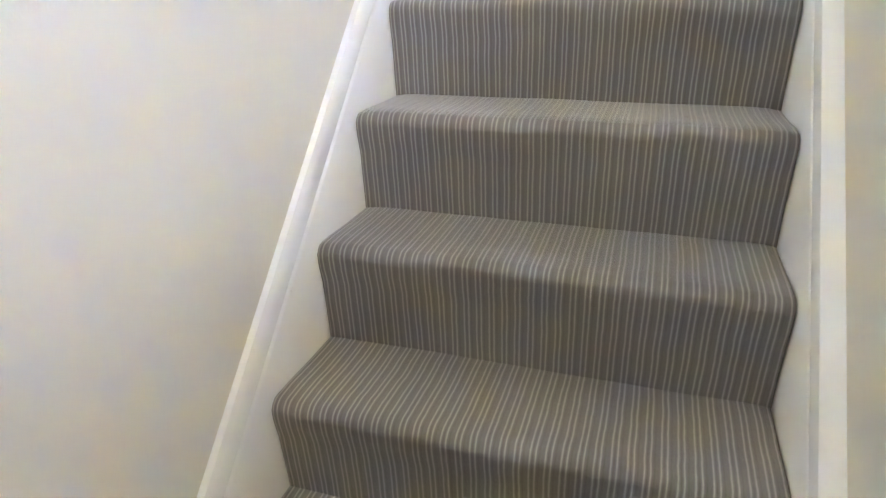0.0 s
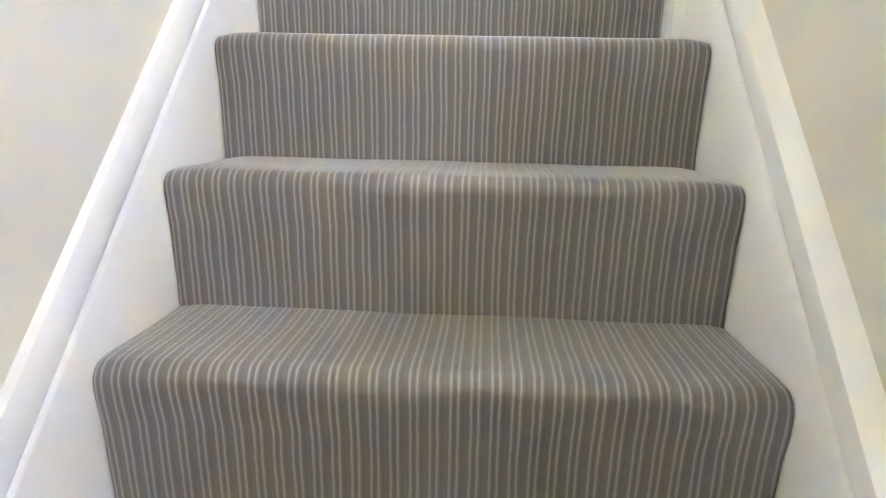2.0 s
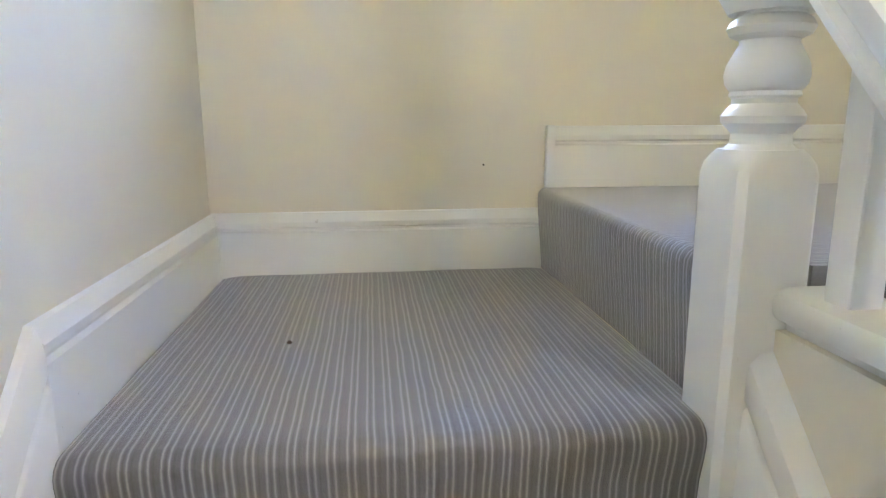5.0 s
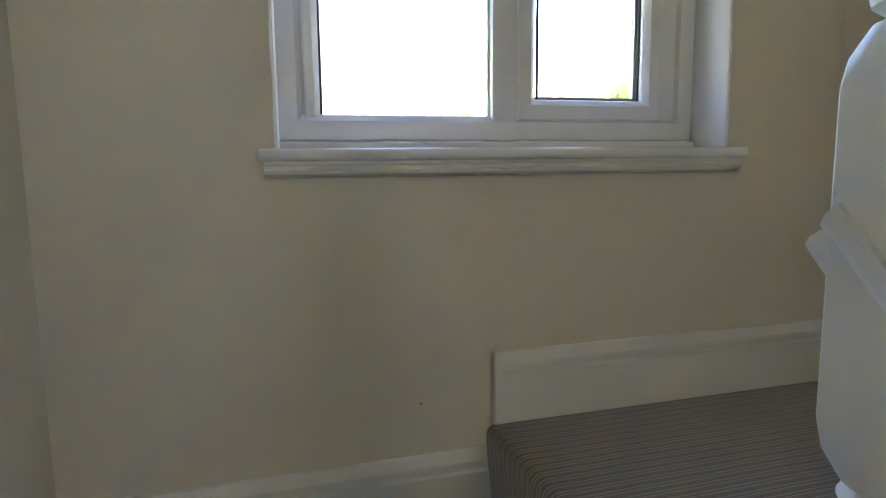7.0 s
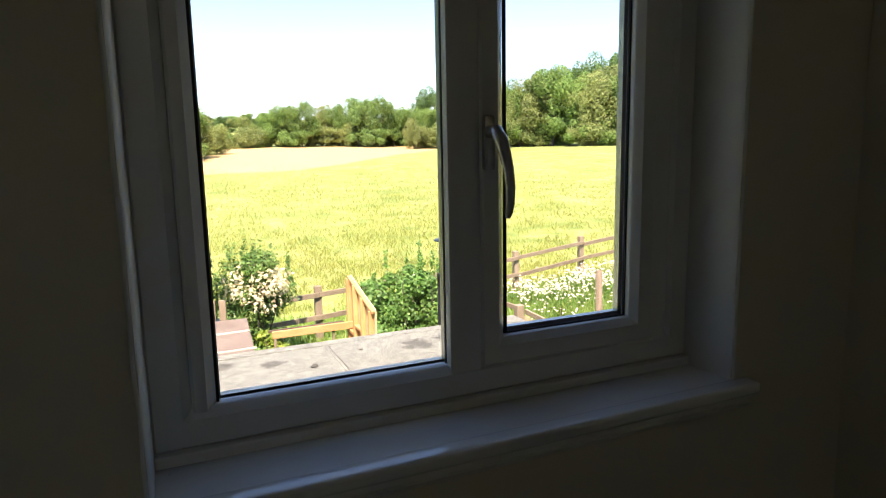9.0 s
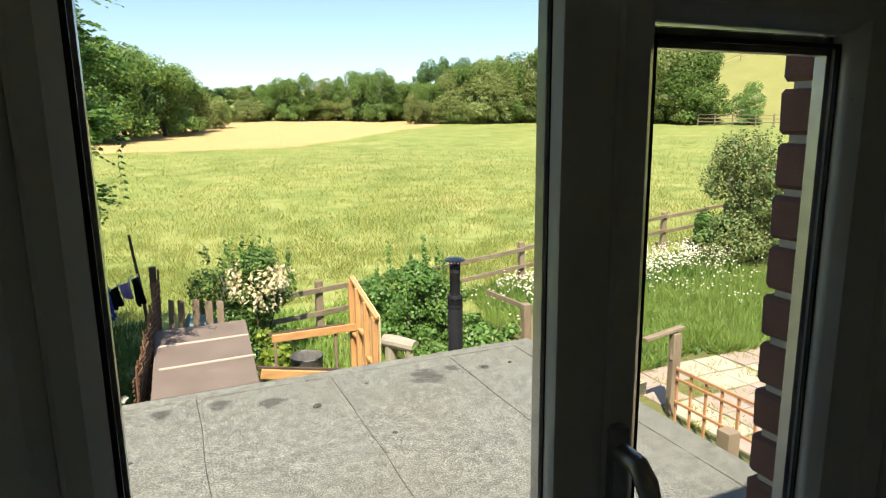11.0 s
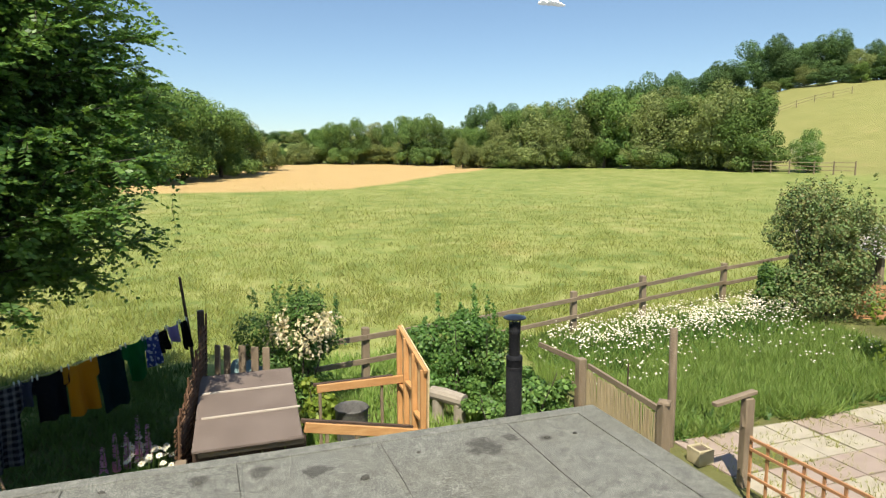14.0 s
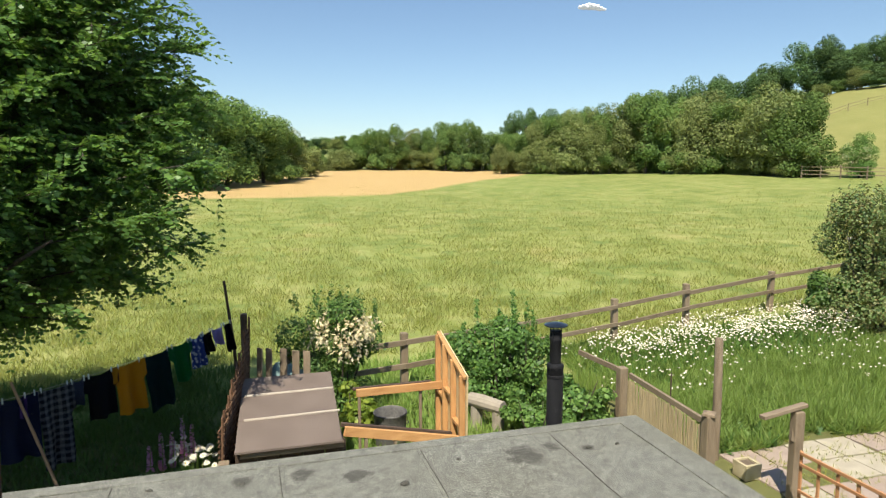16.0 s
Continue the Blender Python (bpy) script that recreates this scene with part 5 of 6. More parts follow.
for u0, u1 in ((0.0, 0.36), (0.362, 0.70), (0.702, 1.0)):
    part("roof_panel", shed_roof(u0, u1), M["shed_felt"], shed, "brown roofing felt")
for u in (0.36, 0.70):
    y, z = RA[1] + (RB[1] - RA[1]) * u, RA[2] + (RB[2] - RA[2]) * u
    part("roof_batten", beam((0.27, y, z + 0.008), (1.45, y + 0.02, z + 0.008), 0.03, 0.022, 0.003, 0.006), M["batten"], shed, "pale wooden batten")
for u0, u1 in ((0.012, 0.345), (0.375, 0.685), (0.715, 0.99)):
    part("roof_fold", shed_roof(u0, u1, 0.012, 0.17), M["shed_felt"], shed)
for x in (0.30, 0.55, 0.80, 1.06, 1.31):
    part("wall_board", box(x - 0.12, x + 0.12, 8.12, 8.14, -2.66, -1.53, 0.004), M["dark_wood"], shed)
part("front_rail", box(0.24, 1.40, 8.06, 8.12, -1.60, -1.53, 0.004), M["grey_wood_x"], shed)
for x, y in ((0.28, 8.16), (1.36, 8.16), (0.36, 10.1), (1.42, 10.1)):
    part("corner_post", box(x - 0.035, x + 0.035, y - 0.035, y + 0.035, -2.68, -1.54 + (0.13 if y > 9 else 0), 0.005), M["grey_wood"], shed)
part("side_boards", box(1.40, 1.42, 8.2, 10.1, -2.66, -1.56, 0.004), M["dark_wood"], shed)

PICKETS = [(0.42, -0.98, 0.11), (0.56, -1.0, 0.12), (0.78, -1.02, 0.12), (0.97, -1.06, 0.12), (1.14, -1.08, 0.11)]
for x, zt, wd in PICKETS:
    pk = thing("picket_board", "short weathered grey board leaning behind the shed", "board", (x, 10.42, gz(x, 10.4)), "boards behind the shed")
    part("board", beam((0, 0, -0.02), (0.06 - 0.05 * (x - 0.4), 0.05, zt - gz(x, 10.4)), wd, 0.022, 0.004, 0.008), M["grey_wood"], pk)
tarp = thing("plastic_sheet", "blue-green plastic sheet bundled behind the boards", "sheet", (0.85, 10.6, gz(0.85, 10.6)))
bm = bmesh.new()
bmesh.ops.create_icosphere(bm, subdivisions=4, radius=1.0)
for v in bm.verts:
    n = 1 + 0.25 * noise.noise(v.co * 2.5) + 0.12 * noise.noise(v.co * 7)
    v.co = Vector((v.co.x * 0.42 * n, v.co.y * 0.2 * n, max(0.0, 0.65 + v.co.z * 0.68 * n)))
part("sheet", bm, cloth("blue_green_sheet", (0.10, 0.20, 0.20), (0.30, 0.38, 0.36)), tarp, "", True)


def woven_screen():
    """Hurdle of thin rods woven between stakes; its top falls towards the house."""
    ob = thing("woven_screen", "old brown woven hurdle screen beside the shed", "screen", (0.0, 8.3, -2.66))
    n = 9
    length = 2.45
    for i in range(n):
        y = length * i / (n - 1)
        h = 1.42 + 0.62 * (i / (n - 1)) ** 1.4 + random.uniform(-0.05, 0.08)
        part("stake", tube([(0.0, y, -0.02), (0.01, y, h * 0.5), (random.uniform(-0.03, 0.03), y, h)], [0.024, 0.022, 0.016], 6), M["hurdle"], ob)
    rows = 44
    for j in range(rows):
        pts, rad = [], []
        for k in range(25):
            t = k / 24
            top = 1.36 + 0.60 * t ** 1.4
            ph = 1 if j % 2 else -1
            pts.append((0.03 * ph * math.cos(math.pi * t * (n - 1)), length * t + 0.04 * random.uniform(-1, 1) * (k in (0, 24)), top * (j + 0.5) / rows + random.uniform(-0.006, 0.006)))
            rad.append(random.uniform(0.010, 0.015))
        part("rod", tube(pts, rad, 5), M["hurdle"], ob)
    ob.rotation_euler = (0, radians(1.5), radians(-6.0))
    return ob


woven_screen()
post = thing("gate_post", "tall dark timber post at the end of the screen", "post", (0.26, 10.85, gz(0.26, 10.85)))
part("shaft", box(-0.05, 0.05, -0.05, 0.05, -0.05, 2.12, 0.01), M["dark_wood"], post)
stub = thing("fence_post", "short weathered post at the near end of the screen", "post", (0.06, 8.1, -2.65))
part("shaft", box(-0.06, 0.06, -0.06, 0.06, -0.05, 1.02, 0.01), M["grey_wood"], stub)

frame_thing = thing("timber_frame", "half-built frame of new orange timber with a boarded side", "timber frame", (0, 0, 0))
PX = 3.05


def panel_sheet():
    bm = bmesh.new()
    out = [(8.50, -2.62), (9.72, -2.62), (9.72, -0.72), (8.44, -1.02)]
    a = [bm.verts.new((PX, y, z)) for y, z in out]
    b = [bm.verts.new((PX + 0.018, y, z)) for y, z in out]
    bm.faces.new(a)
    bm.faces.new(b[::-1])
    for i in range(4):
        bm.faces.new((a[i], a[(i + 1) % 4], b[(i + 1) % 4], b[i]))
    return bm


part("sheathing", panel_sheet(), M["pale_board"], frame_thing, "pale timber sheathing board")
part("backing", box(PX + 0.019, PX + 0.03, 8.52, 9.7, -2.62, -1.06), M["dark_wood"], frame_thing)
for y, zt in ((8.53, -1.04), (8.92, -0.93), (9.32, -0.82), (9.67, -0.77)):
    part("stud", beam((PX - 0.045, y, -2.63), (PX - 0.045, y, zt), 0.075, 0.05), M["softwood"], frame_thing)
part("top_plate", beam((PX - 0.03, 8.45, -1.05), (PX - 0.03, 9.71, -0.745), 0.05, 0.045), M["softwood"], frame_thing)
for y, z in ((8.72, -1.75), (9.12, -1.45), (9.5, -1.6)):
    part("noggin", beam((PX - 0.04, y - 0.17, z), (PX - 0.04, y + 0.17, z), 0.07, 0.045), M["softwood_x"], frame_thing)
part("rail", beam((1.78, 9.62, -1.52), (3.12, 9.58, -1.50), 0.05, 0.11), M["softwood_x"], frame_thing)
part("rail", beam((1.45, 8.40, -1.55), (2.98, 8.55, -1.92), 0.05, 0.12), M["softwood_x"], frame_thing)
part("dark_rail", beam((1.42, 8.50, -1.50), (2.9, 8.66, -1.86), 0.05, 0.05), M["dark_wood"], frame_thing)
part("dark_rail", beam((1.74, 9.70, -1.48), (2.9, 9.68, -1.47), 0.05, 0.04), M["dark_wood"], frame_thing)
for x, y, zt in ((1.82, 9.62, -1.54), (1.72, 8.43, -1.62), (2.72, 9.62, -1.52), (2.1, 8.47, -1.72)):
    part("leg", beam((x, y, -2.66), (x, y, zt), 0.04, 0.04), M["grey_wood"], frame_thing)
part("low_rail", beam((2.3, 9.55, -2.2), (2.75, 9.62, -2.2), 0.03, 0.03), M["grey_wood_x"], frame_thing)

bin_ = thing("incinerator_bin", "sooty galvanised metal garden bin, open on top", "bin", (2.36, 10.08, -2.62))
part("drum", lathe([(0.215, 0.0), (0.22, 0.02), (0.235, 0.25), (0.24, 0.255), (0.24, 0.275), (0.237, 0.28), (0.252, 0.56), (0.262, 0.575), (0.262, 0.592), (0.252, 0.60), (0.244, 0.59), (0.228, 0.06), (0.02, 0.05)], seg=36), M["galv"], bin_, "", True)
for s in (-1, 1):
    part("bin_handle", tube([(s * 0.235, -0.06, 0.40), (s * 0.275, -0.05, 0.41), (s * 0.28, 0.0, 0.42), (s * 0.275, 0.05, 0.41), (s * 0.235, 0.06, 0.40)], [0.007] * 5, 6), M["galv"], bin_)

bench = thing("log_bench", "bleached split log resting on two stumps", "log bench", (4.05, 10.35, -2.62))
lg = tube([(-0.20, 0.30, 0.44), (-0.05, 0.05, 0.45), (0.16, -0.26, 0.44)], [0.115, 0.125, 0.11], 12)
part("log", lg, M["log"], bench)
for x, y in ((-0.13, 0.2), (0.11, -0.18)):
    part("stump", lathe([(0.12, -0.03), (0.105, 0.1), (0.10, 0.37)], (x, y, 0), 10), M["log"], bench)

# ---- washing line ----
LA, LB = Vector((-2.57, 9.53, 0)), Vector((-0.02, 11.96, 0))


def line_at(u):
    z = -0.98 - 0.20 * (1 - (2 * min(1, max(0, (u + 0.45) / 1.5)) - 1) ** 2) + 0.12 * u
    p = LA.lerp(LB, u)
    return Vector((p.x, p.y, z))


cord = thing("washing_line", "pale plastic washing line with pegs", "washing line", (0, 0, 0))
part("cord", tube([line_at(u) for u in np.linspace(-0.75, 1.06, 30)], [0.004] * 30, 5), M["batten"], cord)
pole = thing("line_pole", "thin dark pole leaning beside the screen", "pole", (0.02, 12.25, gz(0.02, 12.25)))
part("shaft", tube([(0.10, 0, -0.05), (0.02, 0, 1.3), (-0.10, 0, 2.42)], [0.03, 0.028, 0.022], 8), M["dark_wood"], pole)
prop = thing("line_prop", "pale wooden clothes prop holding the line", "clothes prop", (-1.86, 9.4, gz(-1.86, 9.4)))
part("shaft", tube([(0, 0, -0.03), (-0.27, 0.04, 0.85), (-0.56, 0.10, 1.74)], [0.02, 0.019, 0.017], 8), wood("prop_wood", (0.30, 0.18, 0.10), (0.48, 0.31, 0.19), "z"), prop)


def garment(name, label, u0, u1, drop, mat, sleeves=False, taper=0.0, seed=0):
    """Cloth pegged to the line, with folds that deepen downwards, a hem and two faces."""
    a, b = line_at(u0), line_at(u1)
    wid = (b - a).length
    ob = thing(name, label, "laundry", a, "washing on the line")
    ang = math.atan2(b.y - a.y, b.x - a.x)
    ob.rotation_euler = (0, math.atan2(a.z - b.z, wid), ang)
    nx, nz = 22, 18
    bm = bmesh.new()
    grid = []
    for j in range(nz + 1):
        t = j / nz
        row = []
        for i in range(nx + 1):
            s = i / nx
            x = wid * (0.5 + (s - 0.5) * (1 - taper * t))
            if sleeves and t < 0.34:
                x += wid * 0.16 * (s - 0.5) * 2 * (abs(s - 0.5) > 0.38)
            sag = 0.03 * math.sin(math.pi * s) * (1 - t)
            fold = (0.012 + 0.05 * t) * math.sin(s * 9.0 + seed * 1.7 + 1.2 * noise.noise(Vector((s * 3, t * 2, seed)))) + 0.03 * t * noise.noise(Vector((s * 2, t * 3, seed + 9)))
            hem = 0.035 * noise.noise(Vector((s * 4, seed, 2))) * t
            row.append(bm.verts.new((x, fold, -sag - drop * t + hem)))
        grid.append(row)
    for j in range(nz):
        for i in range(nx):
            bm.faces.new((grid[j][i], grid[j][i + 1], grid[j + 1][i + 1], grid[j + 1][i]))
    bmesh.ops.solidify(bm, geom=bm.faces[:], thickness=0.004)
    part("cloth", bm, mat, ob, "", True)
    for s in (0.08, 0.92):
        part("peg", box(wid * s - 0.007, wid * s + 0.007, -0.012, 0.012, -0.045, 0.03, 0.003), M["peg"], ob, "pale clothes peg")
    return ob


M["peg"] = speckled("pale_plastic_peg", (0.5, 0.6, 0.6), (0.75, 0.78, 0.76), 20, 0.5)
navy = cloth("navy_cotton", (0.012, 0.016, 0.045), (0.022, 0.028, 0.07))
garment("towel", "dark navy towel pegged on the washing line", -0.30, -0.05, 0.95, navy, seed=11)
garment("trousers", "dark navy trousers pegged on the washing line", 0.0, 0.125, 0.82, navy, seed=1)
garment("purple_top", "small purple top pegged on the washing line", 0.055, 0.085, 0.28, cloth("purple_cotton", (0.10, 0.05, 0.22)), seed=12)
garment("plaid_shirt", "black and white plaid shirt on the washing line", 0.128, 0.24, 1.08, cloth("plaid_cotton", (0.02, 0.02, 0.03), (0.22, 0.22, 0.24), "plaid"), True, seed=2)
garment("grey_top", "grey-blue top pegged on the washing line", 0.243, 0.30, 0.36, cloth("grey_blue_cotton", (0.07, 0.08, 0.13)), seed=3)
garment("dark_shirt", "black T-shirt pegged on the washing line", 0.305, 0.415, 0.66, cloth("black_cotton", (0.012, 0.013, 0.018)), True, seed=4)
garment("yellow_shirt", "mustard yellow T-shirt pegged on the washing line", 0.425, 0.535, 0.74, cloth("mustard_cotton", (0.62, 0.30, 0.02), (0.50, 0.24, 0.018)), True, seed=5)
garment("teal_towel", "dark teal towel pegged on the washing line", 0.545, 0.672, 0.88, cloth("dark_teal_cotton", (0.008, 0.035, 0.035)), seed=6)
garment("green_shirt", "bright green T-shirt pegged on the washing line", 0.677, 0.775, 0.62, cloth("green_cotton", (0.015, 0.17, 0.045)), True, seed=7)
garment("patterned_top", "blue and white patterned top on the washing line", 0.778, 0.843, 0.52, cloth("patterned_cotton", (0.06, 0.09, 0.30), (0.55, 0.58, 0.68), "spots"), seed=8)
garment("black_shorts", "black shorts pegged on the washing line", 0.845, 0.892, 0.36, cloth("black_jersey", (0.01, 0.01, 0.012)), seed=9)
garment("lilac_top", "small lilac top pegged on the washing line", 0.895, 0.963, 0.30, cloth("lilac_cotton", (0.36, 0.30, 0.55)), seed=10)
garment("black_socks", "black sock pegged at the end of the line", 0.968, 1.01, 0.5, cloth("black_wool", (0.01, 0.01, 0.012)), seed=13)


# ---- fences, gate, paving ----
def rail_fence(name, label, posts, rail_heights, post_h, pw=0.13, rh=0.10, top_off=0.0):
    ob = thing(name, label, "fence", (0, 0, 0))
    for i, (x, y) in enumerate(posts):
        z = gz(x, y)
        part("post", beam((x, y, z - 0.1), (x + random.uniform(-0.03, 0.03), y, z + post_h + random.uniform(-0.04, 0.05)), pw, pw, 0.01, 0.01), M["grey_wood"], ob)
    for h in rail_heights:
        for (x0, y0), (x1, y1) in zip(posts, posts[1:]):
            d = Vector((x1 - x0, y1 - y0, 0)).normalized()
            n = Vector((d.y, -d.x, 0)) * (pw / 2 + 0.018)
            a = Vector((x0, y0, gz(x0, y0) + h + random.uniform(-0.03, 0.03))) + n
            b = Vector((x1, y1, gz(x1, y1) + h + random.uniform(-0.03, 0.03))) + n
            part("rail", beam(a, b, 0.04, rh, 0.005, 0.012), M["grey_wood_x"], ob)
    return ob


rail_fence("post_and_rail_fence", "weathered post and rail fence between garden and meadow", [(0.9, 12.0), (3.12, 12.5), (5.5, 13.15), (8.65, 14.05), (11.1, 14.62), (14.4, 15.3), (18.0, 15.9)], (0.58, 1.02), 1.18, 0.14, 0.10)
far_posts = [polar(az, 90 - 0.35 * (az - 46)) for az in (45.6, 46.9, 48.2, 49.9, 51.2, 52.6)]
rail_fence("field_fence", "pale rail fence at the foot of the hill", far_posts, (0.5, 0.95, 1.4), 1.6, 0.13, 0.08)
hill_posts = [polar(az, 150 + 3 * (az - 47)) for az in (47.2, 48.4, 49.6, 50.8, 52.0)]
rail_fence("hill_fence", "rail fence up the hill pasture", hill_posts, (0.7, 1.3), 1.5, 0.12, 0.07)

garden_fence = thing("garden_fence", "low garden fence with a reed panel", "fence", (0, 0, 0))
for x, y, h in ((6.35, 10.04, 0.98), (6.30, 7.82, 0.98)):
    part("post", beam((x, y, -2.7), (x, y, -2.65 + h), 0.15, 0.15, 0.012), M["grey_wood"], garden_fence)
part("post_cap", lathe([(0.12, 0), (0.115, 0.03), (0.02, 0.06)], (6.30, 7.82, -1.672), 4), M["grey_wood"], garden_fence)
part("top_rail", beam((6.43, 9.92, -1.78), (6.30, 7.88, -1.80), 0.05, 0.09, 0.005, 0.006), M["grey_wood_x"], garden_fence)
part("top_rail", beam((6.22, 11.3, -1.74), (6.43, 10.04, -1.78), 0.05, 0.09, 0.005, 0.006), M["grey_wood_x"], garden_fence)
part("low_rail", beam((6.22, 11.3, -2.2), (6.43, 10.04, -2.25), 0.05, 0.09, 0.005, 0.006), M["grey_wood_x"], garden_fence)
for i in range(95):
    t = (i + 0.5) / 95
    x, y = 6.40 - 0.12 * t, 9.90 - 2.0 * t
    h = -1.84 + random.uniform(-0.03, 0.02)
    part("reed", beam((x - 0.02, y, -2.66), (x - 0.02 + random.uniform(-0.01, 0.01), y + random.uniform(-0.012, 0.012), h), 0.014, 0.014, 0.003), M["reed"], garden_fence)

tall = thing("round_post", "tall round weathered timber post in the grass", "post", (6.92, 8.42, -2.66))
part("shaft", tube([(0, 0, -0.05), (0.01, 0, 0.9), (-0.01, 0, 1.84), (-0.01, 0, 1.86)], [0.066, 0.062, 0.058, 0.045], 14), M["grey_wood"], tall, "", True)
stick = thing("garden_stake", "thin dark stake standing in the long grass", "stake", (7.0, 9.6, -2.65))
part("shaft", tube([(0, 0, -0.05), (0.01, 0.02, 0.95)], [0.014, 0.012], 6), M["dark_wood"], stick)

gatepost = thing("gallows_post", "weathered post with a short cross arm at the gate", "post", (7.02, 7.08, -2.66))
part("shaft", beam((0, 0, -0.05), (0.0, 0, 1.24), 0.13, 0.11, 0.01), M["grey_wood"], gatepost)
part("second_shaft", beam((0.12, 0.06, -0.05), (0.13, 0.06, 1.18), 0.07, 0.07, 0.008), M["grey_wood"], gatepost)
part("cross_arm", beam((-0.60, -0.05, 1.24), (0.14, 0.02, 1.30), 0.09, 0.05, 0.006), M["grey_wood_x"], gatepost)
part("brace", beam((-0.06, -0.02, 0.85), (-0.02, 0, 1.2), 0.05, 0.04, 0.005), M["grey_wood"], gatepost)

gate = thing("trellis_gate", "orange-brown wooden trellis panel by the paving", "trellis", (6.72, 6.72, -2.66))
glen, ghi = 2.3, 0.88
for z in (0.06, 0.40, 0.74, ghi):
    part("bar", beam((0, 0, z), (0.03, -glen, z), 0.022, 0.038, 0.003), M["tan_wood"], gate)
for i in range(10):
    y = -glen * i / 9
    part("upright", beam((0.024, y, 0.0), (0.024, y, ghi + 0.02), 0.022, 0.038, 0.003), M["tan_wood"], gate)
grey = thing("gate_block", "square grey-brown post top beside the trellis", "post", (6.2, 5.35, -2.66))
part("shaft", box(-0.09, 0.09, -0.09, 0.09, -0.05, 0.72, 0.012), M["grey_wood"], grey)

planter = thing("stone_planter", "square pale stone planter with dry soil", "planter", (6.97, 7.82, -2.645))
planter.scale = (0.78, 0.78, 0.78)
bm = box(-0.17, 0.17, -0.17, 0.17, 0.0, 0.24, 0.02, 3)
part("trough", bm, M["stone"], planter, "", True)
bm = bmesh.new()
for a, b, c, d in ((-0.17, -0.12, -0.17, 0.17), (0.12, 0.17, -0.17, 0.17), (-0.12, 0.12, -0.17, -0.12), (-0.12, 0.12, 0.12, 0.17)):
    box(a, b, c, d, 0.225, 0.29, 0.008, bm=bm)
part("rim", bm, M["stone"], planter)
part("soil", box(-0.118, 0.118, -0.118, 0.118, 0.20, 0.262), M["soil"], planter)

neighbour = thing("open_shed", "open-fronted shed with a bleached roof behind the shrub", "shed", (18.2, 13.6, -2.5))
bm = box(-1.6, 2.2, -1.4, 1.4, 0.0, 0.05)
for v in bm.verts:
    v.co.z += 1.75 + (v.co.y + 1.4) * 0.16
part("roof", bm, M["tin"], neighbour)
for x, y in ((-1.4, -1.2), (0.4, -1.2), (2.0, -1.2), (-1.4, 1.2), (2.0, 1.2)):
    part("post", box(x - 0.06, x + 0.06, y - 0.06, y + 0.06, -0.2, 1.78 + (0.38 if y > 0 else 0), 0.01), M["grey_wood"], neighbour)
part("back", box(-1.5, 2.1, 1.25, 1.3, -0.2, 2.1), M["dark_wood"], neighbour)
slatted = thing("slatted_fence", "orange-brown slatted timber fence panel", "fence", (16.6, 12.3, -2.6))
for i in range(9):
    part("slat", box(-0.5, 2.2, -0.012, 0.012, 0.05 + i * 0.125, 0.155 + i * 0.125, 0.004), M["tan_wood"], slatted)
for x in (-0.45, 0.9, 2.15):
    part("post", box(x - 0.05, x + 0.05, 0.012, 0.10, -0.2, 1.22, 0.008), M["grey_wood"], slatted)
slatted.rotation_euler = (0, 0, radians(-32))

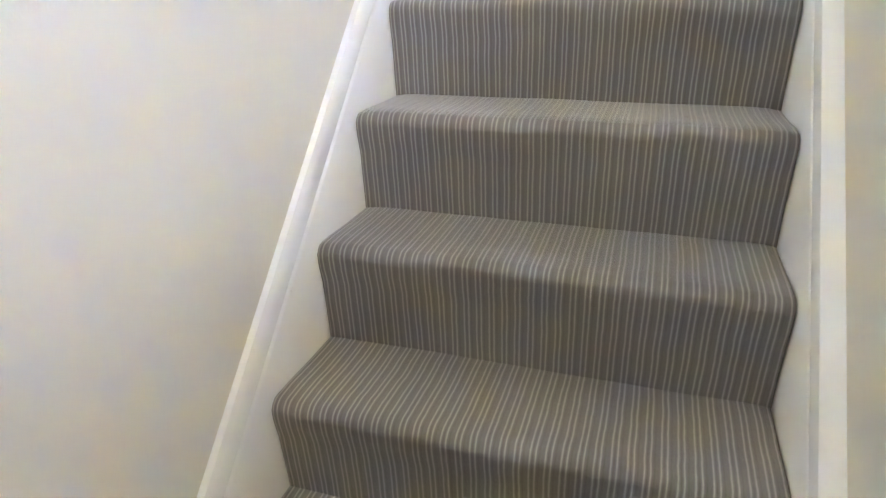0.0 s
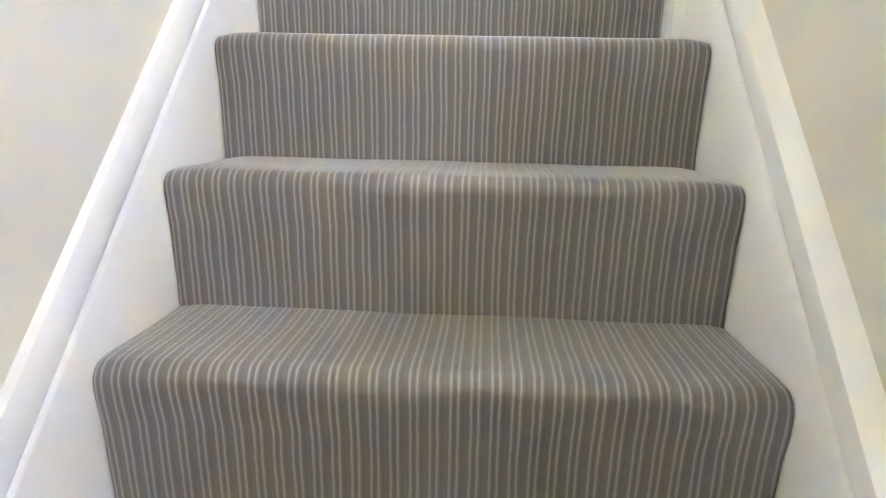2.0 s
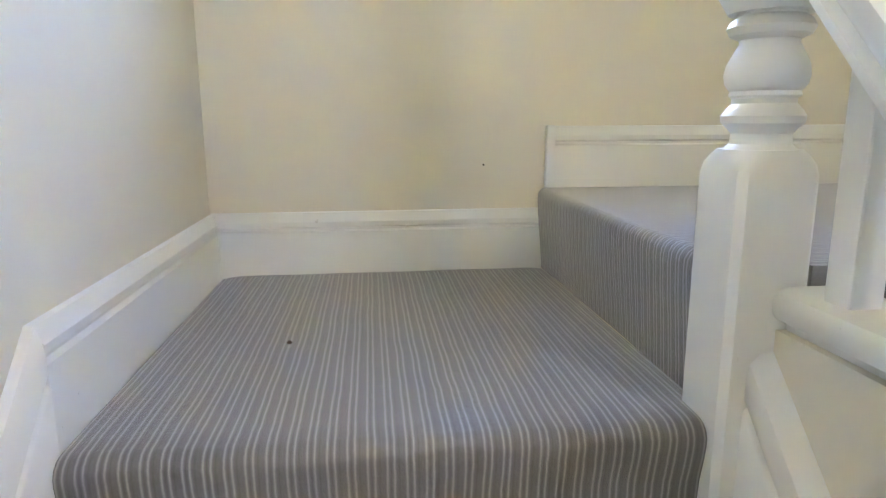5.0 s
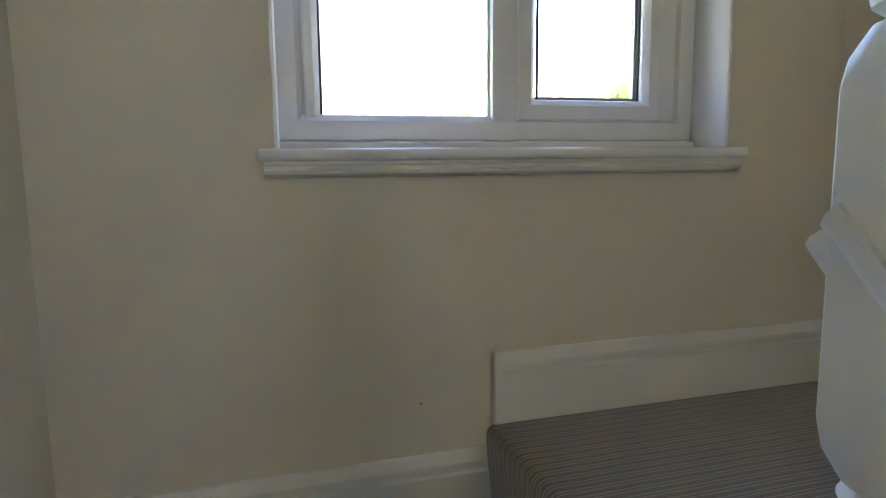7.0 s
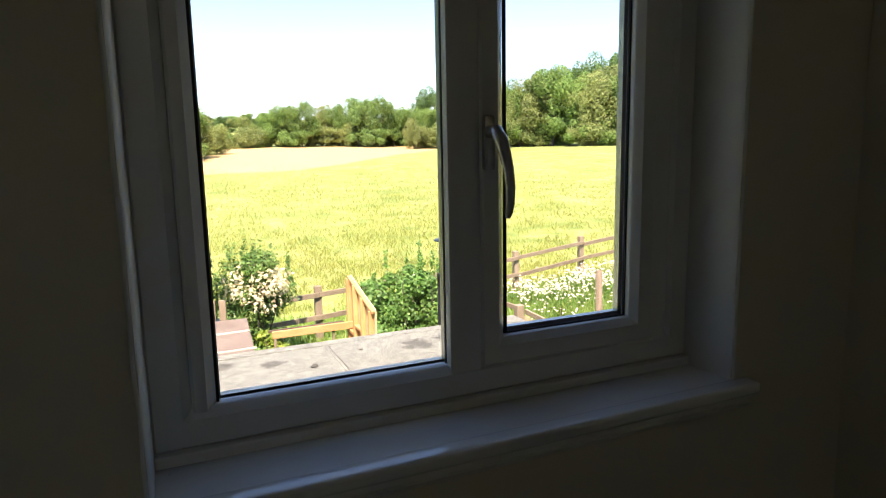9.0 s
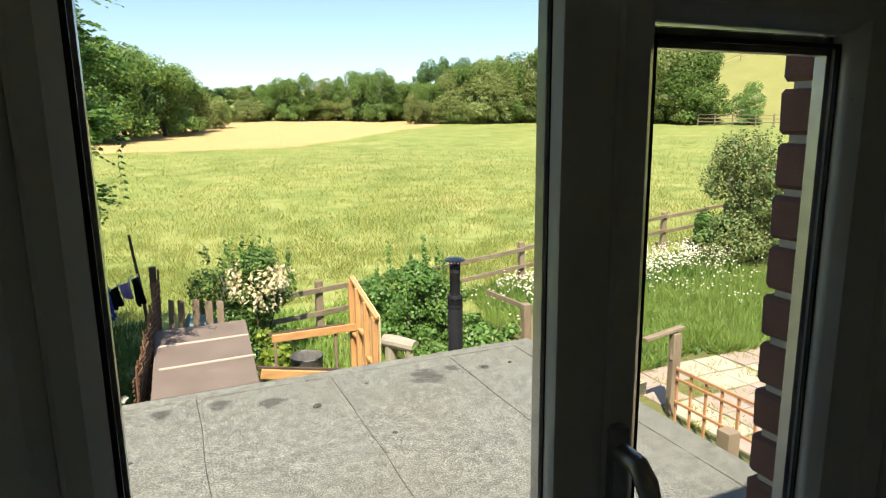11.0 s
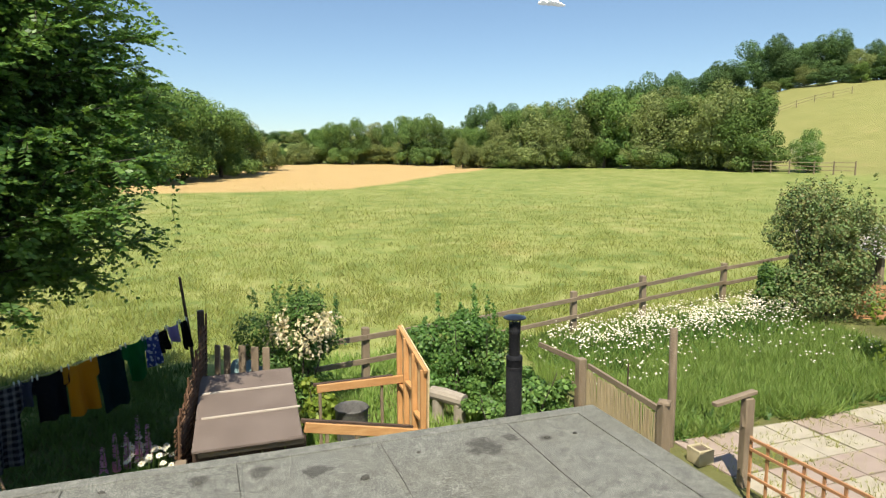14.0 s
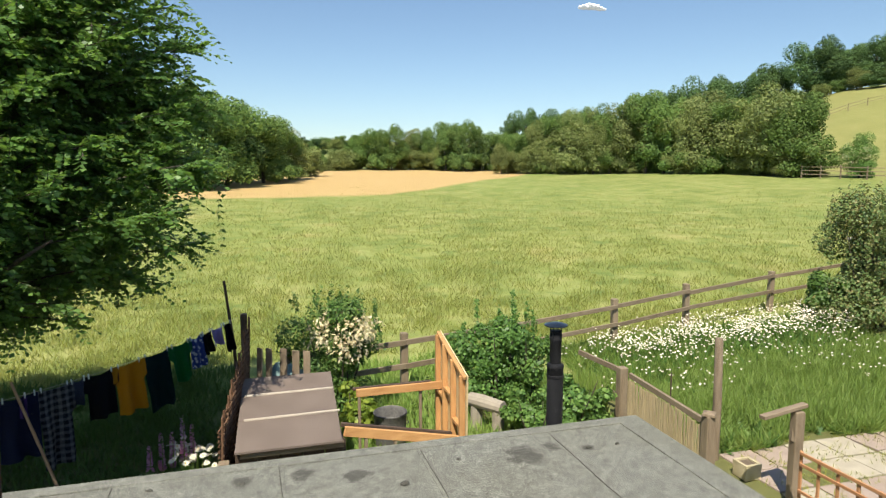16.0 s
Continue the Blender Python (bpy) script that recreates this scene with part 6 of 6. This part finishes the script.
paving = thing("patio_paving", "uneven weathered paving slabs with grass in the joints", "paving", (0, 0, 0), kind="structure")
slab_rng = random.Random(8)
slab_bm = box(-0.285, 0.285, -0.285, 0.285, -0.04, 0.0, 0.012, 2)
slab_me = []
for mname in ("slab", "slab_pink"):
    me = bpy.data.meshes.new("slab")
    slab_bm.to_mesh(me)
    me.materials.append(M[mname])
    slab_me.append(me)
slab_bm.free()
for i in range(12):
    for j in range(9):
        x, y = 7.35 + i * 0.6, 3.4 + j * 0.6
        if y > 8.3 or slab_rng.random() < 0.10:
            continue
        s = new("slab", slab_rng.choice(slab_me))
        s.parent = paving
        s.matrix_basis = pose(x, y, gz(x, y) + 0.022 + slab_rng.uniform(-0.008, 0.008), slab_rng.uniform(-1, 1), slab_rng.uniform(-1, 1), slab_rng.uniform(-2, 2))
grass_patch("joint_grass", "dry grass and weeds in the paving joints", 13000, clumped(7.0, 14.2, 3.2, 8.7, 330, 0.10), 0.1, "field_blade", 207, 0.7, 0.06)

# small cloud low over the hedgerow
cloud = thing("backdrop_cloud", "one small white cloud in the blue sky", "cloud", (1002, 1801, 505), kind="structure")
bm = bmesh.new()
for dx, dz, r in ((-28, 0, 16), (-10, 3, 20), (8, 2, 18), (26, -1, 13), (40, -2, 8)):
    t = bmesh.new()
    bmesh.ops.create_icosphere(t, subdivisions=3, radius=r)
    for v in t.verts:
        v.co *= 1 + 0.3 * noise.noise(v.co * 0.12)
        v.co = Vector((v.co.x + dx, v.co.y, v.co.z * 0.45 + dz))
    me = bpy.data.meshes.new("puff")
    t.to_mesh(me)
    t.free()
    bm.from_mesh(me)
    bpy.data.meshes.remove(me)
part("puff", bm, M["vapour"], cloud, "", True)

# ---- bricks round the window opening ----
brick_me = {}
for ln in (0.215, 0.105):
    me = bpy.data.meshes.new("brick")
    b = box(-ln / 2, ln / 2, -0.052, 0.052, -0.0325, 0.0325, 0.006, 1)
    for v in b.verts:
        v.co += Vector((noise.noise(v.co * 30), noise.noise(v.co * 31 + Vector((5, 0, 0))), noise.noise(v.co * 29 + Vector((0, 7, 0))))) * 0.004
    b.to_mesh(me)
    b.free()
    me.materials.append(M["brick"])
    brick_me[ln] = me
for row in range(22):
    z = 0.50 + row * 0.075
    for side, x0 in ((1, 1.337), (-1, 0.438)):
        x = x0
        for k in range(4):
            ln = 0.105 if (k == 0 and row % 2) else 0.215
            ob = new("brick", brick_me[ln])
            ob.parent = house
            ob.location = (x + side * ln / 2, OUT - 0.05, z)
            x += side * (ln + 0.01)
